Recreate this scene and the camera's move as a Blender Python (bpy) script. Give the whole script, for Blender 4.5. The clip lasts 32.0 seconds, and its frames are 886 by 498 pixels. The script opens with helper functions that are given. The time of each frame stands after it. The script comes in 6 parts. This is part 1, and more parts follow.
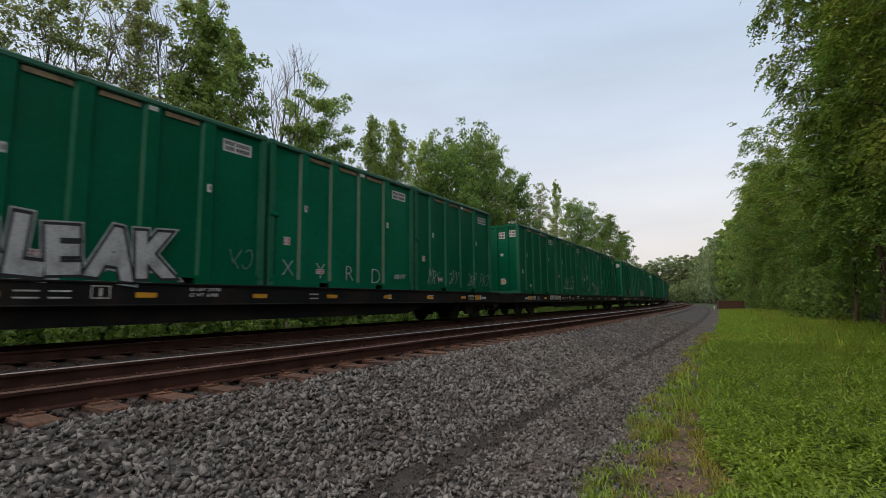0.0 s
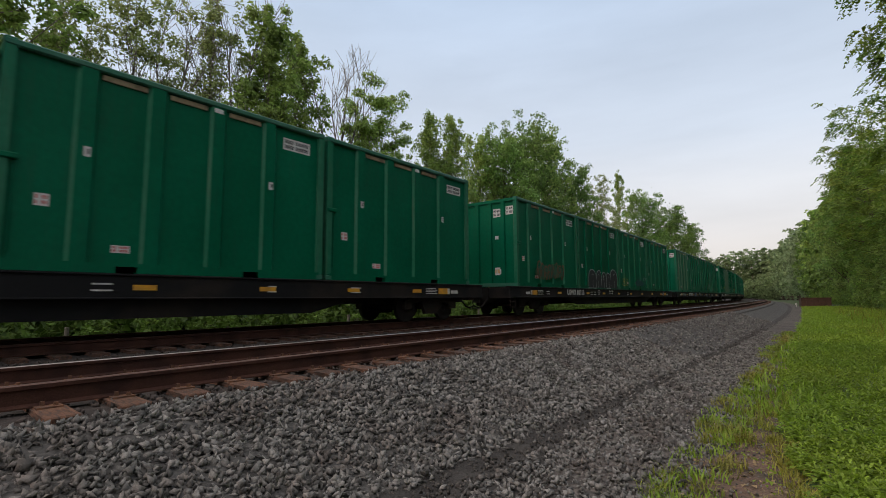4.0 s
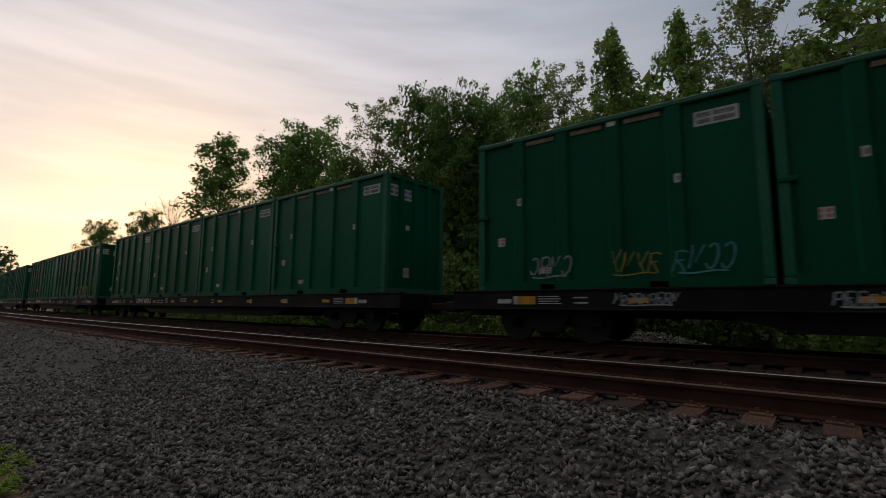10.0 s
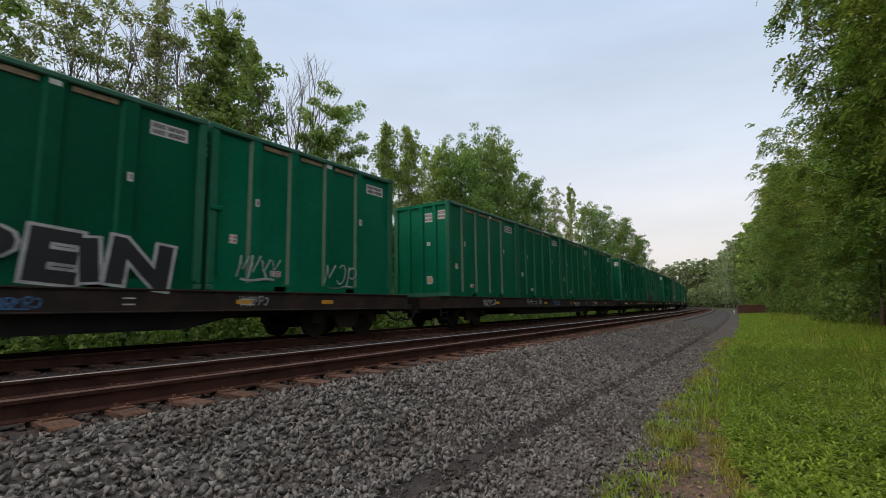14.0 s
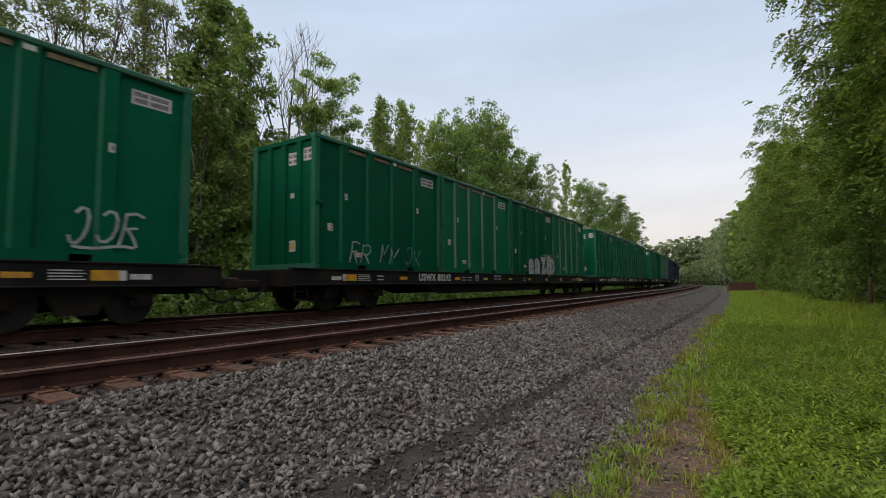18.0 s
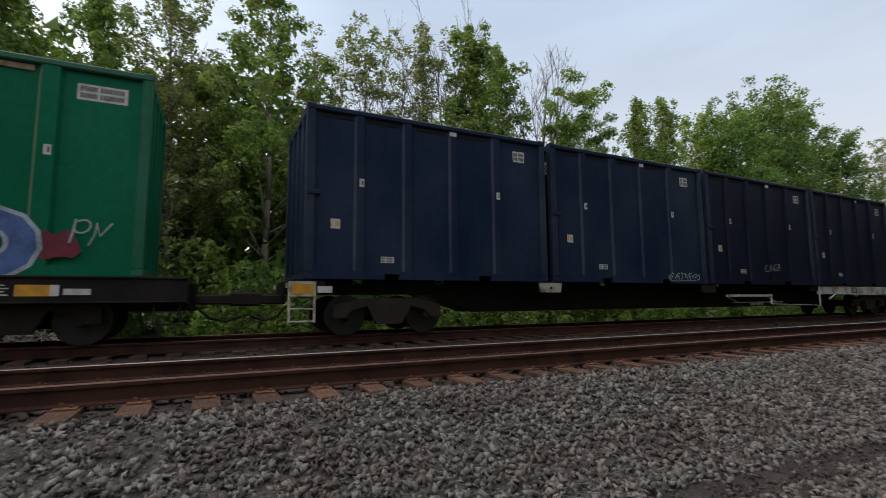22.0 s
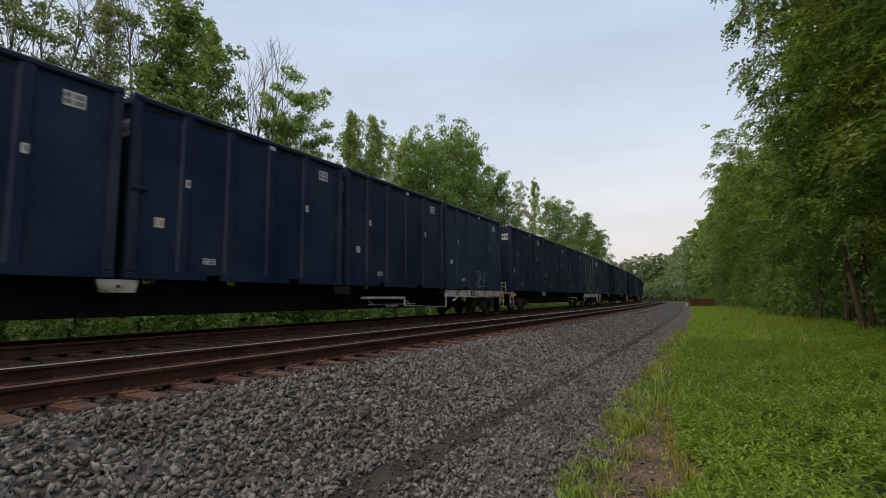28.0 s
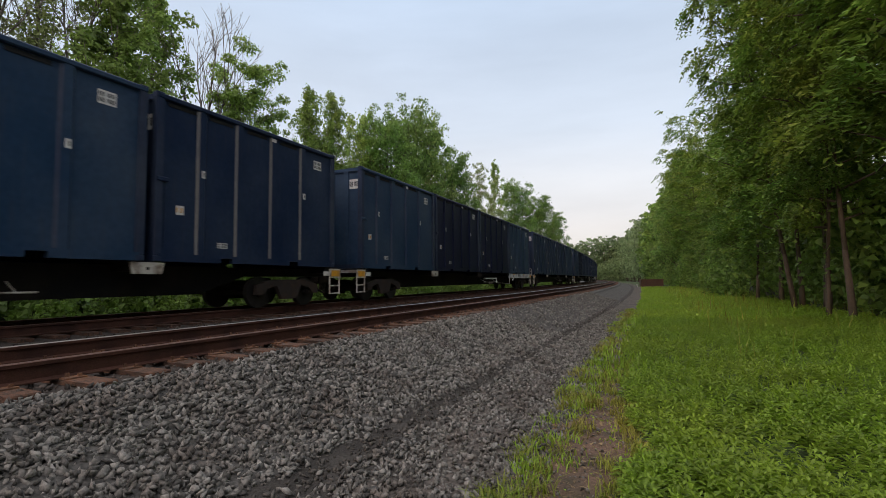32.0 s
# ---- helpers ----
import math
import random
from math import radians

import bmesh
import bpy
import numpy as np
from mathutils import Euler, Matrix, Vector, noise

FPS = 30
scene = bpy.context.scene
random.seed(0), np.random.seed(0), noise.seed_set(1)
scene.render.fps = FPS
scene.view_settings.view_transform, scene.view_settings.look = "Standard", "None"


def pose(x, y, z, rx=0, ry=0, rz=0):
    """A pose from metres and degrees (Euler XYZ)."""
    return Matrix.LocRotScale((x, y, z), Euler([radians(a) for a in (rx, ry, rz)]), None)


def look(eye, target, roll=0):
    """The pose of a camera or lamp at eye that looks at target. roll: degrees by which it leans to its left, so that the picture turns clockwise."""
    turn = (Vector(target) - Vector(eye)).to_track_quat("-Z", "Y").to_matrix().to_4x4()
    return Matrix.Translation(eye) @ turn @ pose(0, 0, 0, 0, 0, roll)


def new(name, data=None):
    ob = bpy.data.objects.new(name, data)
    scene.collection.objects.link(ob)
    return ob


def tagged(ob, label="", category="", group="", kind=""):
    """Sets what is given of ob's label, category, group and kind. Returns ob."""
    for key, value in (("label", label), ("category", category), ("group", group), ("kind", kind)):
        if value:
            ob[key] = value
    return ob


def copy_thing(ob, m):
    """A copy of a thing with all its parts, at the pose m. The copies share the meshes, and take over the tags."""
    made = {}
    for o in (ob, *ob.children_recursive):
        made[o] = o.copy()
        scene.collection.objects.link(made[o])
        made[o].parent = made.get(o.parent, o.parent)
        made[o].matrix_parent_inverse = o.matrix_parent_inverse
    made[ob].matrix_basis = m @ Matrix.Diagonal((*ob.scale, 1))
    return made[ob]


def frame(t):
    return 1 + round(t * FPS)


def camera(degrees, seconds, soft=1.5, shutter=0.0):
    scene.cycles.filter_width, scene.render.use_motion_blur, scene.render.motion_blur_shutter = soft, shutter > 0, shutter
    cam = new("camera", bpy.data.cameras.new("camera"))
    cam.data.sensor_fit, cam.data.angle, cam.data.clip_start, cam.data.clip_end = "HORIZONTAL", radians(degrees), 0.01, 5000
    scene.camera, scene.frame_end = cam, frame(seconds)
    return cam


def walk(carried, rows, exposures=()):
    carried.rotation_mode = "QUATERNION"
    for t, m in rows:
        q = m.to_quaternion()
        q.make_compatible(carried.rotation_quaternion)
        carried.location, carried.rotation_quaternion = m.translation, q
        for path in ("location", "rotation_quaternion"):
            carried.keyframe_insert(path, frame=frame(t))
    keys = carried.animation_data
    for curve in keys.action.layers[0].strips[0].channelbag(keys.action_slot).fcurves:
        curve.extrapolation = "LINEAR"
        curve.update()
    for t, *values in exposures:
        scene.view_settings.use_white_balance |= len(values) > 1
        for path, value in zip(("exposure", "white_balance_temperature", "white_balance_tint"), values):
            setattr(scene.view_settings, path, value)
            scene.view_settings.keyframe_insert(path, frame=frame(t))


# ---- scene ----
# The world: y runs north along the track past the camera, x to the east of it, z up from the tops of the ties.
SECONDS = 32.0
EYE = (0.0, 0.0, 0.88)
cam = camera(85.7, SECONDS, soft=0.85, shutter=0.08)
walk(cam, [(t, pose(*EYE, 90 + pitch, roll, yaw)) for t, yaw, pitch, roll in (
    (0, 32.60, 6.47, 0.68),
    (0.5, 31.45, 6.16, 0.58),
    (1, 30.65, 5.89, 0.54),
    (1.5, 29.96, 5.67, 0.56),
    (2, 29.52, 5.59, 0.55),
    (2.5, 29.17, 5.52, 0.52),
    (4.5, 48.12, 6.39, 0.37),
    (5, 60.32, 7.18, 0.33),
    (5.5, 77.70, 7.91, -0.45),
    (6, 97.82, 8.61, -1.01),
    (6.5, 115.07, 9.08, -1.05),
    (7, 118.96, 7.95, -0.85),
    (7.5, 121.64, 7.18, -0.73),
    (8, 123.76, 6.69, -0.61),
    (8.5, 125.58, 6.30, -0.51),
    (9, 128.75, 6.01, -0.47),
    (9.5, 131.95, 5.75, -0.59),
    (10, 128.79, 7.19, -0.68),
    (10.5, 109.80, 9.25, -0.25),
    (10.6, 98.40, 9.40, 0.20),
    (10.7, 86.80, 9.60, 0.60),
    (10.8, 75.10, 9.73, 1.00),
    (10.9, 64.00, 9.70, 1.40),
    (11, 55.01, 9.60, 1.70),
    (11.5, 44.93, 8.09, 1.61),
    (12, 41.33, 7.19, 1.21),
    (12.5, 38.90, 6.84, 1.08),
    (13, 36.96, 6.60, 0.90),
    (13.5, 35.15, 6.70, 0.86),
    (14, 34.33, 7.12, 0.89),
    (14.5, 34.24, 7.64, 0.81),
    (16.5, 31.85, 5.67, 0.65),
    (17, 32.18, 5.31, 0.63),
    (17.5, 32.67, 4.95, 0.64),
    (18, 33.65, 4.25, 0.60),
    (18.5, 34.63, 3.46, 0.60),
    (19, 34.80, 3.09, 0.61),
    (19.5, 34.63, 3.06, 0.67),
    (20, 34.98, 3.14, 0.67),
    (20.5, 36.44, 3.59, 0.62),
    (21, 38.61, 4.02, 0.55),
    (21.5, 44.24, 4.42, 0.38),
    (22, 64.09, 6.23, 0.50),
    (22.2, 76.46, 6.56, 0.20),
    (22.5, 99.97, 7.60, -0.50),
    (23, 130.11, 9.46, -1.07),
    (23.3, 109.60, 8.34, -0.30),
    (23.4, 98.00, 8.00, -0.10),
    (23.5, 86.40, 7.50, 0.20),
    (23.6, 74.90, 7.15, 0.40),
    (23.7, 64.20, 6.70, 0.50),
    (24, 46.21, 5.76, 0.62),
    (24.5, 41.82, 5.81, 0.62),
    (25, 38.25, 5.67, 0.66),
    (25.5, 35.14, 5.68, 0.69),
    (26, 32.95, 5.80, 0.69),
    (26.5, 31.54, 5.96, 0.58),
    (28.5, 29.98, 6.10, 0.55),
    (29, 29.89, 6.16, 0.51),
    (29.5, 29.74, 6.20, 0.59),
    (30, 29.50, 6.21, 0.52),
    (30.5, 28.43, 5.85, 0.52),
    (31, 26.62, 4.83, 0.50),
    (31.5, 25.50, 4.26, 0.61),
    (32, 25.25, 3.76, 0.62),
)], exposures=[
    (0.0, 0.02), (2.5, 0.07), (4.5, -0.06), (5.0, -0.16), (5.5, -0.06), (6.0, 0.0), (6.5, -0.55), (7.0, -1.0), (8.0, -1.35), (9.0, -1.5), (10.0, -1.5), (10.5, -1.45), (10.8, -1.3),
    (11.0, -0.7), (11.3, -0.4), (11.6, -0.2), (12.0, 0.0), (13.0, 0.08), (17.0, 0.04), (20.0, 0.13), (21.0, 0.1), (22.0, 0.02), (22.7, -0.1), (23.0, -0.3), (23.2, -0.7), (23.5, -1.3), (23.7, -0.5), (24.0, 0.32), (24.5, 0.2), (25.0, 0.18), (26.0, 0.1), (28.0, 0.0), (30.0, 0.0), (32.0, 0.1)])

# ---- daylight: a low sun behind thin cloud in the south-west ----
SUN_YAW = 159.0
SUN_UP = 8.0


def daylight():
    world = bpy.data.worlds.new("sky")
    scene.world = world
    world.use_nodes = True
    nt = world.node_tree
    nt.nodes.clear()
    N = nt.nodes.new
    sky = N("ShaderNodeTexSky")
    sky.sky_type = "NISHITA"
    sky.sun_disc = False
    sky.sun_elevation = radians(SUN_UP)
    sky.sun_rotation = radians(-SUN_YAW)
    sky.air_density, sky.dust_density, sky.ozone_density = 1.0, 2.2, 1.5
    # thin high cloud, paler towards the horizon and brightest overhead, with faint streaks
    co = N("ShaderNodeTexCoord")
    sep = N("ShaderNodeSeparateXYZ")
    up = N("ShaderNodeValToRGB")
    el = up.color_ramp.elements
    el[0].position, el[0].color = 0.0, (0.79, 0.71, 0.69, 1)
    el[1].position, el[1].color = 1.0, (1.25, 1.20, 1.15, 1)
    for pos, col in ((0.10, (0.82, 0.765, 0.77)), (0.20, (0.77, 0.765, 0.80)), (0.30, (0.69, 0.745, 0.845)), (0.55, (0.56, 0.67, 0.84)), (0.75, (0.84, 0.85, 0.87))):
        e = el.new(pos)
        e.color = (*col, 1)
    mp = N("ShaderNodeMapping")
    mp.inputs["Scale"].default_value = (1.0, 1.6, 5.5)
    no = N("ShaderNodeTexNoise")
    no.inputs["Scale"].default_value = 1.5
    no.inputs["Detail"].default_value = 6.0
    no.inputs["Roughness"].default_value = 0.55
    ramp = N("ShaderNodeMapRange")
    ramp.inputs["From Min"].default_value, ramp.inputs["From Max"].default_value = 0.3, 0.75
    ramp.inputs["To Min"].default_value, ramp.inputs["To Max"].default_value = 0.91, 1.09
    cloud = N("ShaderNodeVectorMath")
    cloud.operation = "SCALE"
    glow = N("ShaderNodeVectorMath")
    glow.operation = "SCALE"
    glow.inputs["Scale"].default_value = 0.030
    # the cloud is lit up around the hidden sun
    way = N("ShaderNodeVectorMath")
    way.operation = "DOT_PRODUCT"
    way.inputs[1].default_value = (-math.sin(radians(SUN_YAW)), math.cos(radians(SUN_YAW)), 0.12)
    lit = N("ShaderNodeValToRGB")
    le = lit.color_ramp.elements
    le[0].position, le[0].color = 0.40, (0.92, 0.92, 0.92, 1)
    le[1].position, le[1].color = 1.0, (4.4, 3.05, 2.05, 1)
    for pos, col in ((0.58, (1.0, 0.99, 0.97)), (0.74, (1.4, 1.33, 1.27)), (0.86, (2.4, 2.08, 1.88)), (0.95, (3.25, 2.62, 2.25)), (0.985, (3.5, 2.68, 2.12))):
        e = le.new(pos)
        e.color = (*col, 1)
    half = N("ShaderNodeMath")
    half.operation = "MULTIPLY_ADD"
    half.inputs[1].default_value, half.inputs[2].default_value = 0.5, 0.5
    warm = N("ShaderNodeVectorMath")
    warm.operation = "MULTIPLY"
    # long bands of cloud on the sun's side
    mp2 = N("ShaderNodeMapping")
    mp2.inputs["Scale"].default_value = (1.3, 1.3, 12.0)
    no2 = N("ShaderNodeTexNoise")
    no2.inputs["Scale"].default_value, no2.inputs["Detail"].default_value = 2.3, 4.0
    band = N("ShaderNodeMapRange")
    band.inputs["From Min"].default_value, band.inputs["From Max"].default_value = 0.36, 0.66
    band.inputs["To Min"].default_value, band.inputs["To Max"].default_value = -0.085, 0.07
    near_sun = N("ShaderNodeMapRange")
    near_sun.inputs["From Min"].default_value, near_sun.inputs["From Max"].default_value = 0.6, 0.9
    amount = N("ShaderNodeMath")
    amount.operation = "MULTIPLY"
    plus = N("ShaderNodeMath")
    plus.operation = "ADD"
    plus.inputs[1].default_value = 1.0
    streak = N("ShaderNodeVectorMath")
    streak.operation = "SCALE"
    both = N("ShaderNodeVectorMath")
    both.operation = "ADD"
    bg = N("ShaderNodeBackground")
    bg.inputs["Strength"].default_value = 1.0
    out = N("ShaderNodeOutputWorld")
    L = nt.links.new
    L(co.outputs["Generated"], sep.inputs[0])
    L(sep.outputs["Z"], up.inputs[0])
    L(co.outputs["Generated"], mp.inputs["Vector"])
    L(mp.outputs["Vector"], no.inputs["Vector"])
    L(no.outputs["Fac"], ramp.inputs["Value"])
    L(up.outputs["Color"], cloud.inputs[0])
    L(ramp.outputs["Result"], cloud.inputs["Scale"])
    L(sky.outputs["Color"], glow.inputs[0])
    L(co.outputs["Generated"], way.inputs[0])
    L(way.outputs["Value"], half.inputs[0])
    L(half.outputs[0], lit.inputs[0])
    L(cloud.outputs[0], warm.inputs[0])
    L(lit.outputs["Color"], warm.inputs[1])
    L(co.outputs["Generated"], mp2.inputs["Vector"])
    L(mp2.outputs["Vector"], no2.inputs["Vector"])
    L(no2.outputs["Fac"], band.inputs["Value"])
    L(half.outputs[0], near_sun.inputs["Value"])
    L(band.outputs["Result"], amount.inputs[0])
    L(near_sun.outputs["Result"], amount.inputs[1])
    L(amount.outputs[0], plus.inputs[0])
    L(warm.outputs[0], streak.inputs[0])
    L(plus.outputs[0], streak.inputs["Scale"])
    L(streak.outputs[0], both.inputs[0])
    L(glow.outputs[0], both.inputs[1])
    L(both.outputs[0], bg.inputs["Color"])
    L(bg.outputs["Background"], out.inputs["Surface"])
    sun = bpy.data.lights.new("sun", "SUN")
    sun.energy, sun.angle, sun.color = 0.5, radians(25), (1.0, 0.78, 0.55)
    ob = new("sun", sun)
    d = Vector((-math.sin(radians(SUN_YAW)) * math.cos(radians(SUN_UP)), math.cos(radians(SUN_YAW)) * math.cos(radians(SUN_UP)), math.sin(radians(SUN_UP))))
    ob.matrix_world = look(d * 300, (0, 0, 0))


daylight()


# ---- materials ----
def mat(name, colour, rough=0.7, metal=0.0, spread=0.25, scale=6.0, bump=0.0, bump_scale=60.0, second=None, mix=(0.45, 0.65),
        stretch=(1, 1, 1), island=0.0, obj=0.0, translucent=0.0, grain=90.0, coords="Object", gloss=0.5):
    m = bpy.data.materials.new(name)
    m.use_nodes = True
    nt = m.node_tree
    N, L = nt.nodes.new, nt.links.new
    p = nt.nodes["Principled BSDF"]
    p.inputs["Roughness"].default_value = rough
    p.inputs["Metallic"].default_value = metal
    p.inputs["Specular IOR Level"].default_value = gloss
    co = N("ShaderNodeTexCoord")
    mp = N("ShaderNodeMapping")
    mp.inputs["Scale"].default_value = stretch
    L(co.outputs[coords], mp.inputs["Vector"])
    big = N("ShaderNodeTexNoise")
    big.inputs["Scale"].default_value = scale
    big.inputs["Detail"].default_value = 5.0
    L(mp.outputs["Vector"], big.inputs["Vector"])
    fine = N("ShaderNodeTexNoise")
    fine.inputs["Scale"].default_value = grain
    fine.inputs["Detail"].default_value = 3.0
    L(mp.outputs["Vector"], fine.inputs["Vector"])
    base = N("ShaderNodeMix")
    base.data_type = "RGBA"
    base.inputs[6].default_value = (*colour, 1)
    base.inputs[7].default_value = (*(second or [c * 0.6 for c in colour]), 1)
    r = N("ShaderNodeMapRange")
    r.inputs["From Min"].default_value, r.inputs["From Max"].default_value = mix
    L(big.outputs["Fac"], r.inputs["Value"])
    L(r.outputs["Result"], base.inputs[0])
    value = N("ShaderNodeMapRange")
    value.inputs["From Min"].default_value, value.inputs["From Max"].default_value = 0.25, 0.75
    value.inputs["To Min"].default_value, value.inputs["To Max"].default_value = 1 - spread, 1 + spread
    L(fine.outputs["Fac"], value.inputs["Value"])
    last = value.outputs["Result"]
    for amount, node, out in ((island, "ShaderNodeNewGeometry", "Random Per Island"), (obj, "ShaderNodeObjectInfo", "Random")):
        if amount:
            g = N(node)
            v = N("ShaderNodeMapRange")
            v.inputs["To Min"].default_value, v.inputs["To Max"].default_value = 1 - amount, 1 + amount
            L(g.outputs[out], v.inputs["Value"])
            mul = N("ShaderNodeMath")
            mul.operation = "MULTIPLY"
            L(last, mul.inputs[0])
            L(v.outputs["Result"], mul.inputs[1])
            last = mul.outputs[0]
    hs = N("ShaderNodeHueSaturation")
    L(base.outputs[2], hs.inputs["Color"])
    L(last, hs.inputs["Value"])
    L(hs.outputs["Color"], p.inputs["Base Color"])
    if bump:
        b = N("ShaderNodeBump")
        b.inputs["Strength"].default_value = bump
        b.inputs["Distance"].default_value = 0.02
        h = N("ShaderNodeTexNoise")
        h.inputs["Scale"].default_value = bump_scale
        h.inputs["Detail"].default_value = 4.0
        L(mp.outputs["Vector"], h.inputs["Vector"])
        L(h.outputs["Fac"], b.inputs["Height"])
        L(b.outputs["Normal"], p.inputs["Normal"])
    if translucent:
        t = N("ShaderNodeBsdfTranslucent")
        L(hs.outputs["Color"], t.inputs["Color"])
        mx = N("ShaderNodeMixShader")
        mx.inputs[0].default_value = translucent
        L(p.outputs[0], mx.inputs[1])
        L(t.outputs[0], mx.inputs[2])
        L(mx.outputs[0], nt.nodes["Material Output"].inputs["Surface"])
    return m


def paint(name, colour, faded, dirt=(0.03, 0.05, 0.035), rough=0.42):
    """Container paint: faded patches, vertical streaks of dirt, soot and small chips."""
    m = mat(name, colour, rough, 0.0, 0.1, 0.55, 0.3, 2.6, faded, (0.4, 0.75), grain=9.0, gloss=0.1)
    nt = m.node_tree
    N, L = nt.nodes.new, nt.links.new
    p = nt.nodes["Principled BSDF"]
    src = p.inputs["Base Color"].links[0].from_socket
    co = N("ShaderNodeTexCoord")
    mp = N("ShaderNodeMapping")
    mp.inputs["Scale"].default_value = (5.0, 5.0, 0.35)
    n1 = N("ShaderNodeTexNoise")
    n1.inputs["Scale"].default_value = 2.6
    n1.inputs["Detail"].default_value = 7.0
    r1 = N("ShaderNodeMapRange")
    r1.inputs["From Min"].default_value, r1.inputs["From Max"].default_value = 0.52, 0.82
    r1.inputs["To Max"].default_value = 0.24
    n2 = N("ShaderNodeTexNoise")
    n2.inputs["Scale"].default_value = 9.0
    n2.inputs["Detail"].default_value = 8.0
    r2 = N("ShaderNodeMapRange")
    r2.inputs["From Min"].default_value, r2.inputs["From Max"].default_value = 0.7, 0.78
    r2.inputs["To Max"].default_value = 0.6
    a, b = N("ShaderNodeMix"), N("ShaderNodeMix")
    a.data_type = b.data_type = "RGBA"
    a.inputs[7].default_value = (*dirt, 1)
    b.inputs[7].default_value = (0.06, 0.035, 0.025, 1)
    L(co.outputs["Object"], mp.inputs["Vector"])
    L(mp.outputs["Vector"], n1.inputs["Vector"])
    L(co.outputs["Object"], n2.inputs["Vector"])
    L(n1.outputs["Fac"], r1.inputs["Value"])
    L(n2.outputs["Fac"], r2.inputs["Value"])
    L(r1.outputs["Result"], a.inputs[0])
    L(src, a.inputs[6])
    L(r2.outputs["Result"], b.inputs[0])
    L(a.outputs[2], b.inputs[6])
    L(b.outputs[2], p.inputs["Base Color"])
    return m


GREENS = [paint("green_paint", (0.0006, 0.090, 0.043), (0.0015, 0.115, 0.058)),
          paint("faded_green_paint", (0.001, 0.116, 0.056), (0.006, 0.148, 0.080)),
          paint("deep_green_paint", (0.0006, 0.072, 0.034), (0.0012, 0.094, 0.045))]
BLUES = [paint("navy_paint", (0.011, 0.021, 0.052), (0.030, 0.044, 0.076), (0.05, 0.046, 0.044)),
         paint("faded_navy_paint", (0.016, 0.038, 0.080), (0.046, 0.068, 0.106), (0.062, 0.056, 0.053)),
         paint("black_navy_paint", (0.008, 0.010, 0.028), (0.014, 0.017, 0.042), (0.045, 0.036, 0.032))]
# Paler paints for the ribs' south slants, the first for corner posts too.
EDGE_GREEN = paint("pale_rib_worn_post", (0.012, 0.122, 0.066), (0.04, 0.145, 0.09), (0.14, 0.12, 0.09))
PALE_GREEN = paint("pale_rib_edge", (0.10, 0.165, 0.115), (0.14, 0.175, 0.125), (0.14, 0.12, 0.085))
PALE_NAVY = paint("pale_grey_rib", (0.10, 0.10, 0.11), (0.15, 0.145, 0.14), (0.12, 0.10, 0.08))
POST_GREEN = paint("worn_post_rail_highlight", (0.03, 0.13, 0.085), (0.07, 0.14, 0.10), (0.12, 0.10, 0.07))
POST_BLUE = paint("worn_navy_post", (0.02, 0.03, 0.06), (0.05, 0.06, 0.085), (0.08, 0.06, 0.05))
BLACK = mat("black_steel", (0.009, 0.009, 0.010), 0.65, 0.0, 0.3, 1.2, 0.1, 20, (0.02, 0.016, 0.014), gloss=0.15)
GRIME = mat("brown_grimy_steel", (0.024, 0.018, 0.016), 0.75, 0.0, 0.3, 1.5, 0.15, 20, (0.044, 0.029, 0.022), gloss=0.2)
BOGIE = mat("bogie_steel", (0.020, 0.017, 0.015), 0.8, 0.0, 0.3, 4.0, 0.2, 30, (0.027, 0.019, 0.015), gloss=0.12)
# The same steel, paler, for the spine cars' side frames.
PALER_BOGIE = mat("paler_bogie_steel", (0.033, 0.027, 0.025), 0.8, 0.0, 0.3, 4.0, 0.2, 30, (0.046, 0.031, 0.024), gloss=0.12)
WHEEL = mat("wheel_steel", (0.018, 0.015, 0.014), 0.6, 0.2, 0.2, 4.0)
DARK = mat("dark_gap", (0.006, 0.006, 0.007), 0.9, 0.0, 0.2)
RUST = mat("rust", (0.085, 0.040, 0.026), 0.85, 0.0, 0.3, 5.0, 0.3, 60, (0.06, 0.03, 0.02))
WHITE = mat("white_label", (0.56, 0.55, 0.54), 0.6, 0.0, 0.1, 8.0, second=(0.45, 0.42, 0.40))
LETTER = mat("white_lettering", (0.55, 0.54, 0.52), 0.6, 0.0, 0.1, 6.0, second=(0.36, 0.34, 0.33))
INK = mat("label_ink", (0.05, 0.05, 0.055), 0.7)
RED = mat("red_print", (0.45, 0.06, 0.05), 0.6)
YELLOW = mat("yellow_reflector", (0.62, 0.30, 0.015), 0.5, 0.0, 0.15, 6.0, second=(0.45, 0.22, 0.03))
TAN = mat("tan_tarp_strip", (0.26, 0.20, 0.115), 0.8, 0.0, 0.2, 5.0, second=(0.16, 0.12, 0.07))
CREAM = mat("cream_paint", (0.46, 0.43, 0.38), 0.65, 0.0, 0.15, 4.0, second=(0.18, 0.14, 0.11))
GREY = mat("white_beam_paint", (0.50, 0.50, 0.50), 0.6, 0.0, 0.15, 3.0, second=(0.22, 0.20, 0.19))
RAIL = mat("rusty_rail_web", (0.062, 0.027, 0.019), 0.85, 0.0, 0.3, 3.0, 0.2, 40, (0.034, 0.016, 0.013), gloss=0.2)
HEAD = mat("worn_rail_head", (0.30, 0.27, 0.26), 0.28, 0.9, 0.12, 2.0, second=(0.22, 0.18, 0.16), stretch=(8, 0.2, 1))
NEAR_HEAD = mat("dull_rail_head", (0.13, 0.075, 0.06), 0.55, 0.4, 0.15, 2.0, second=(0.09, 0.045, 0.035), stretch=(8, 0.2, 1))
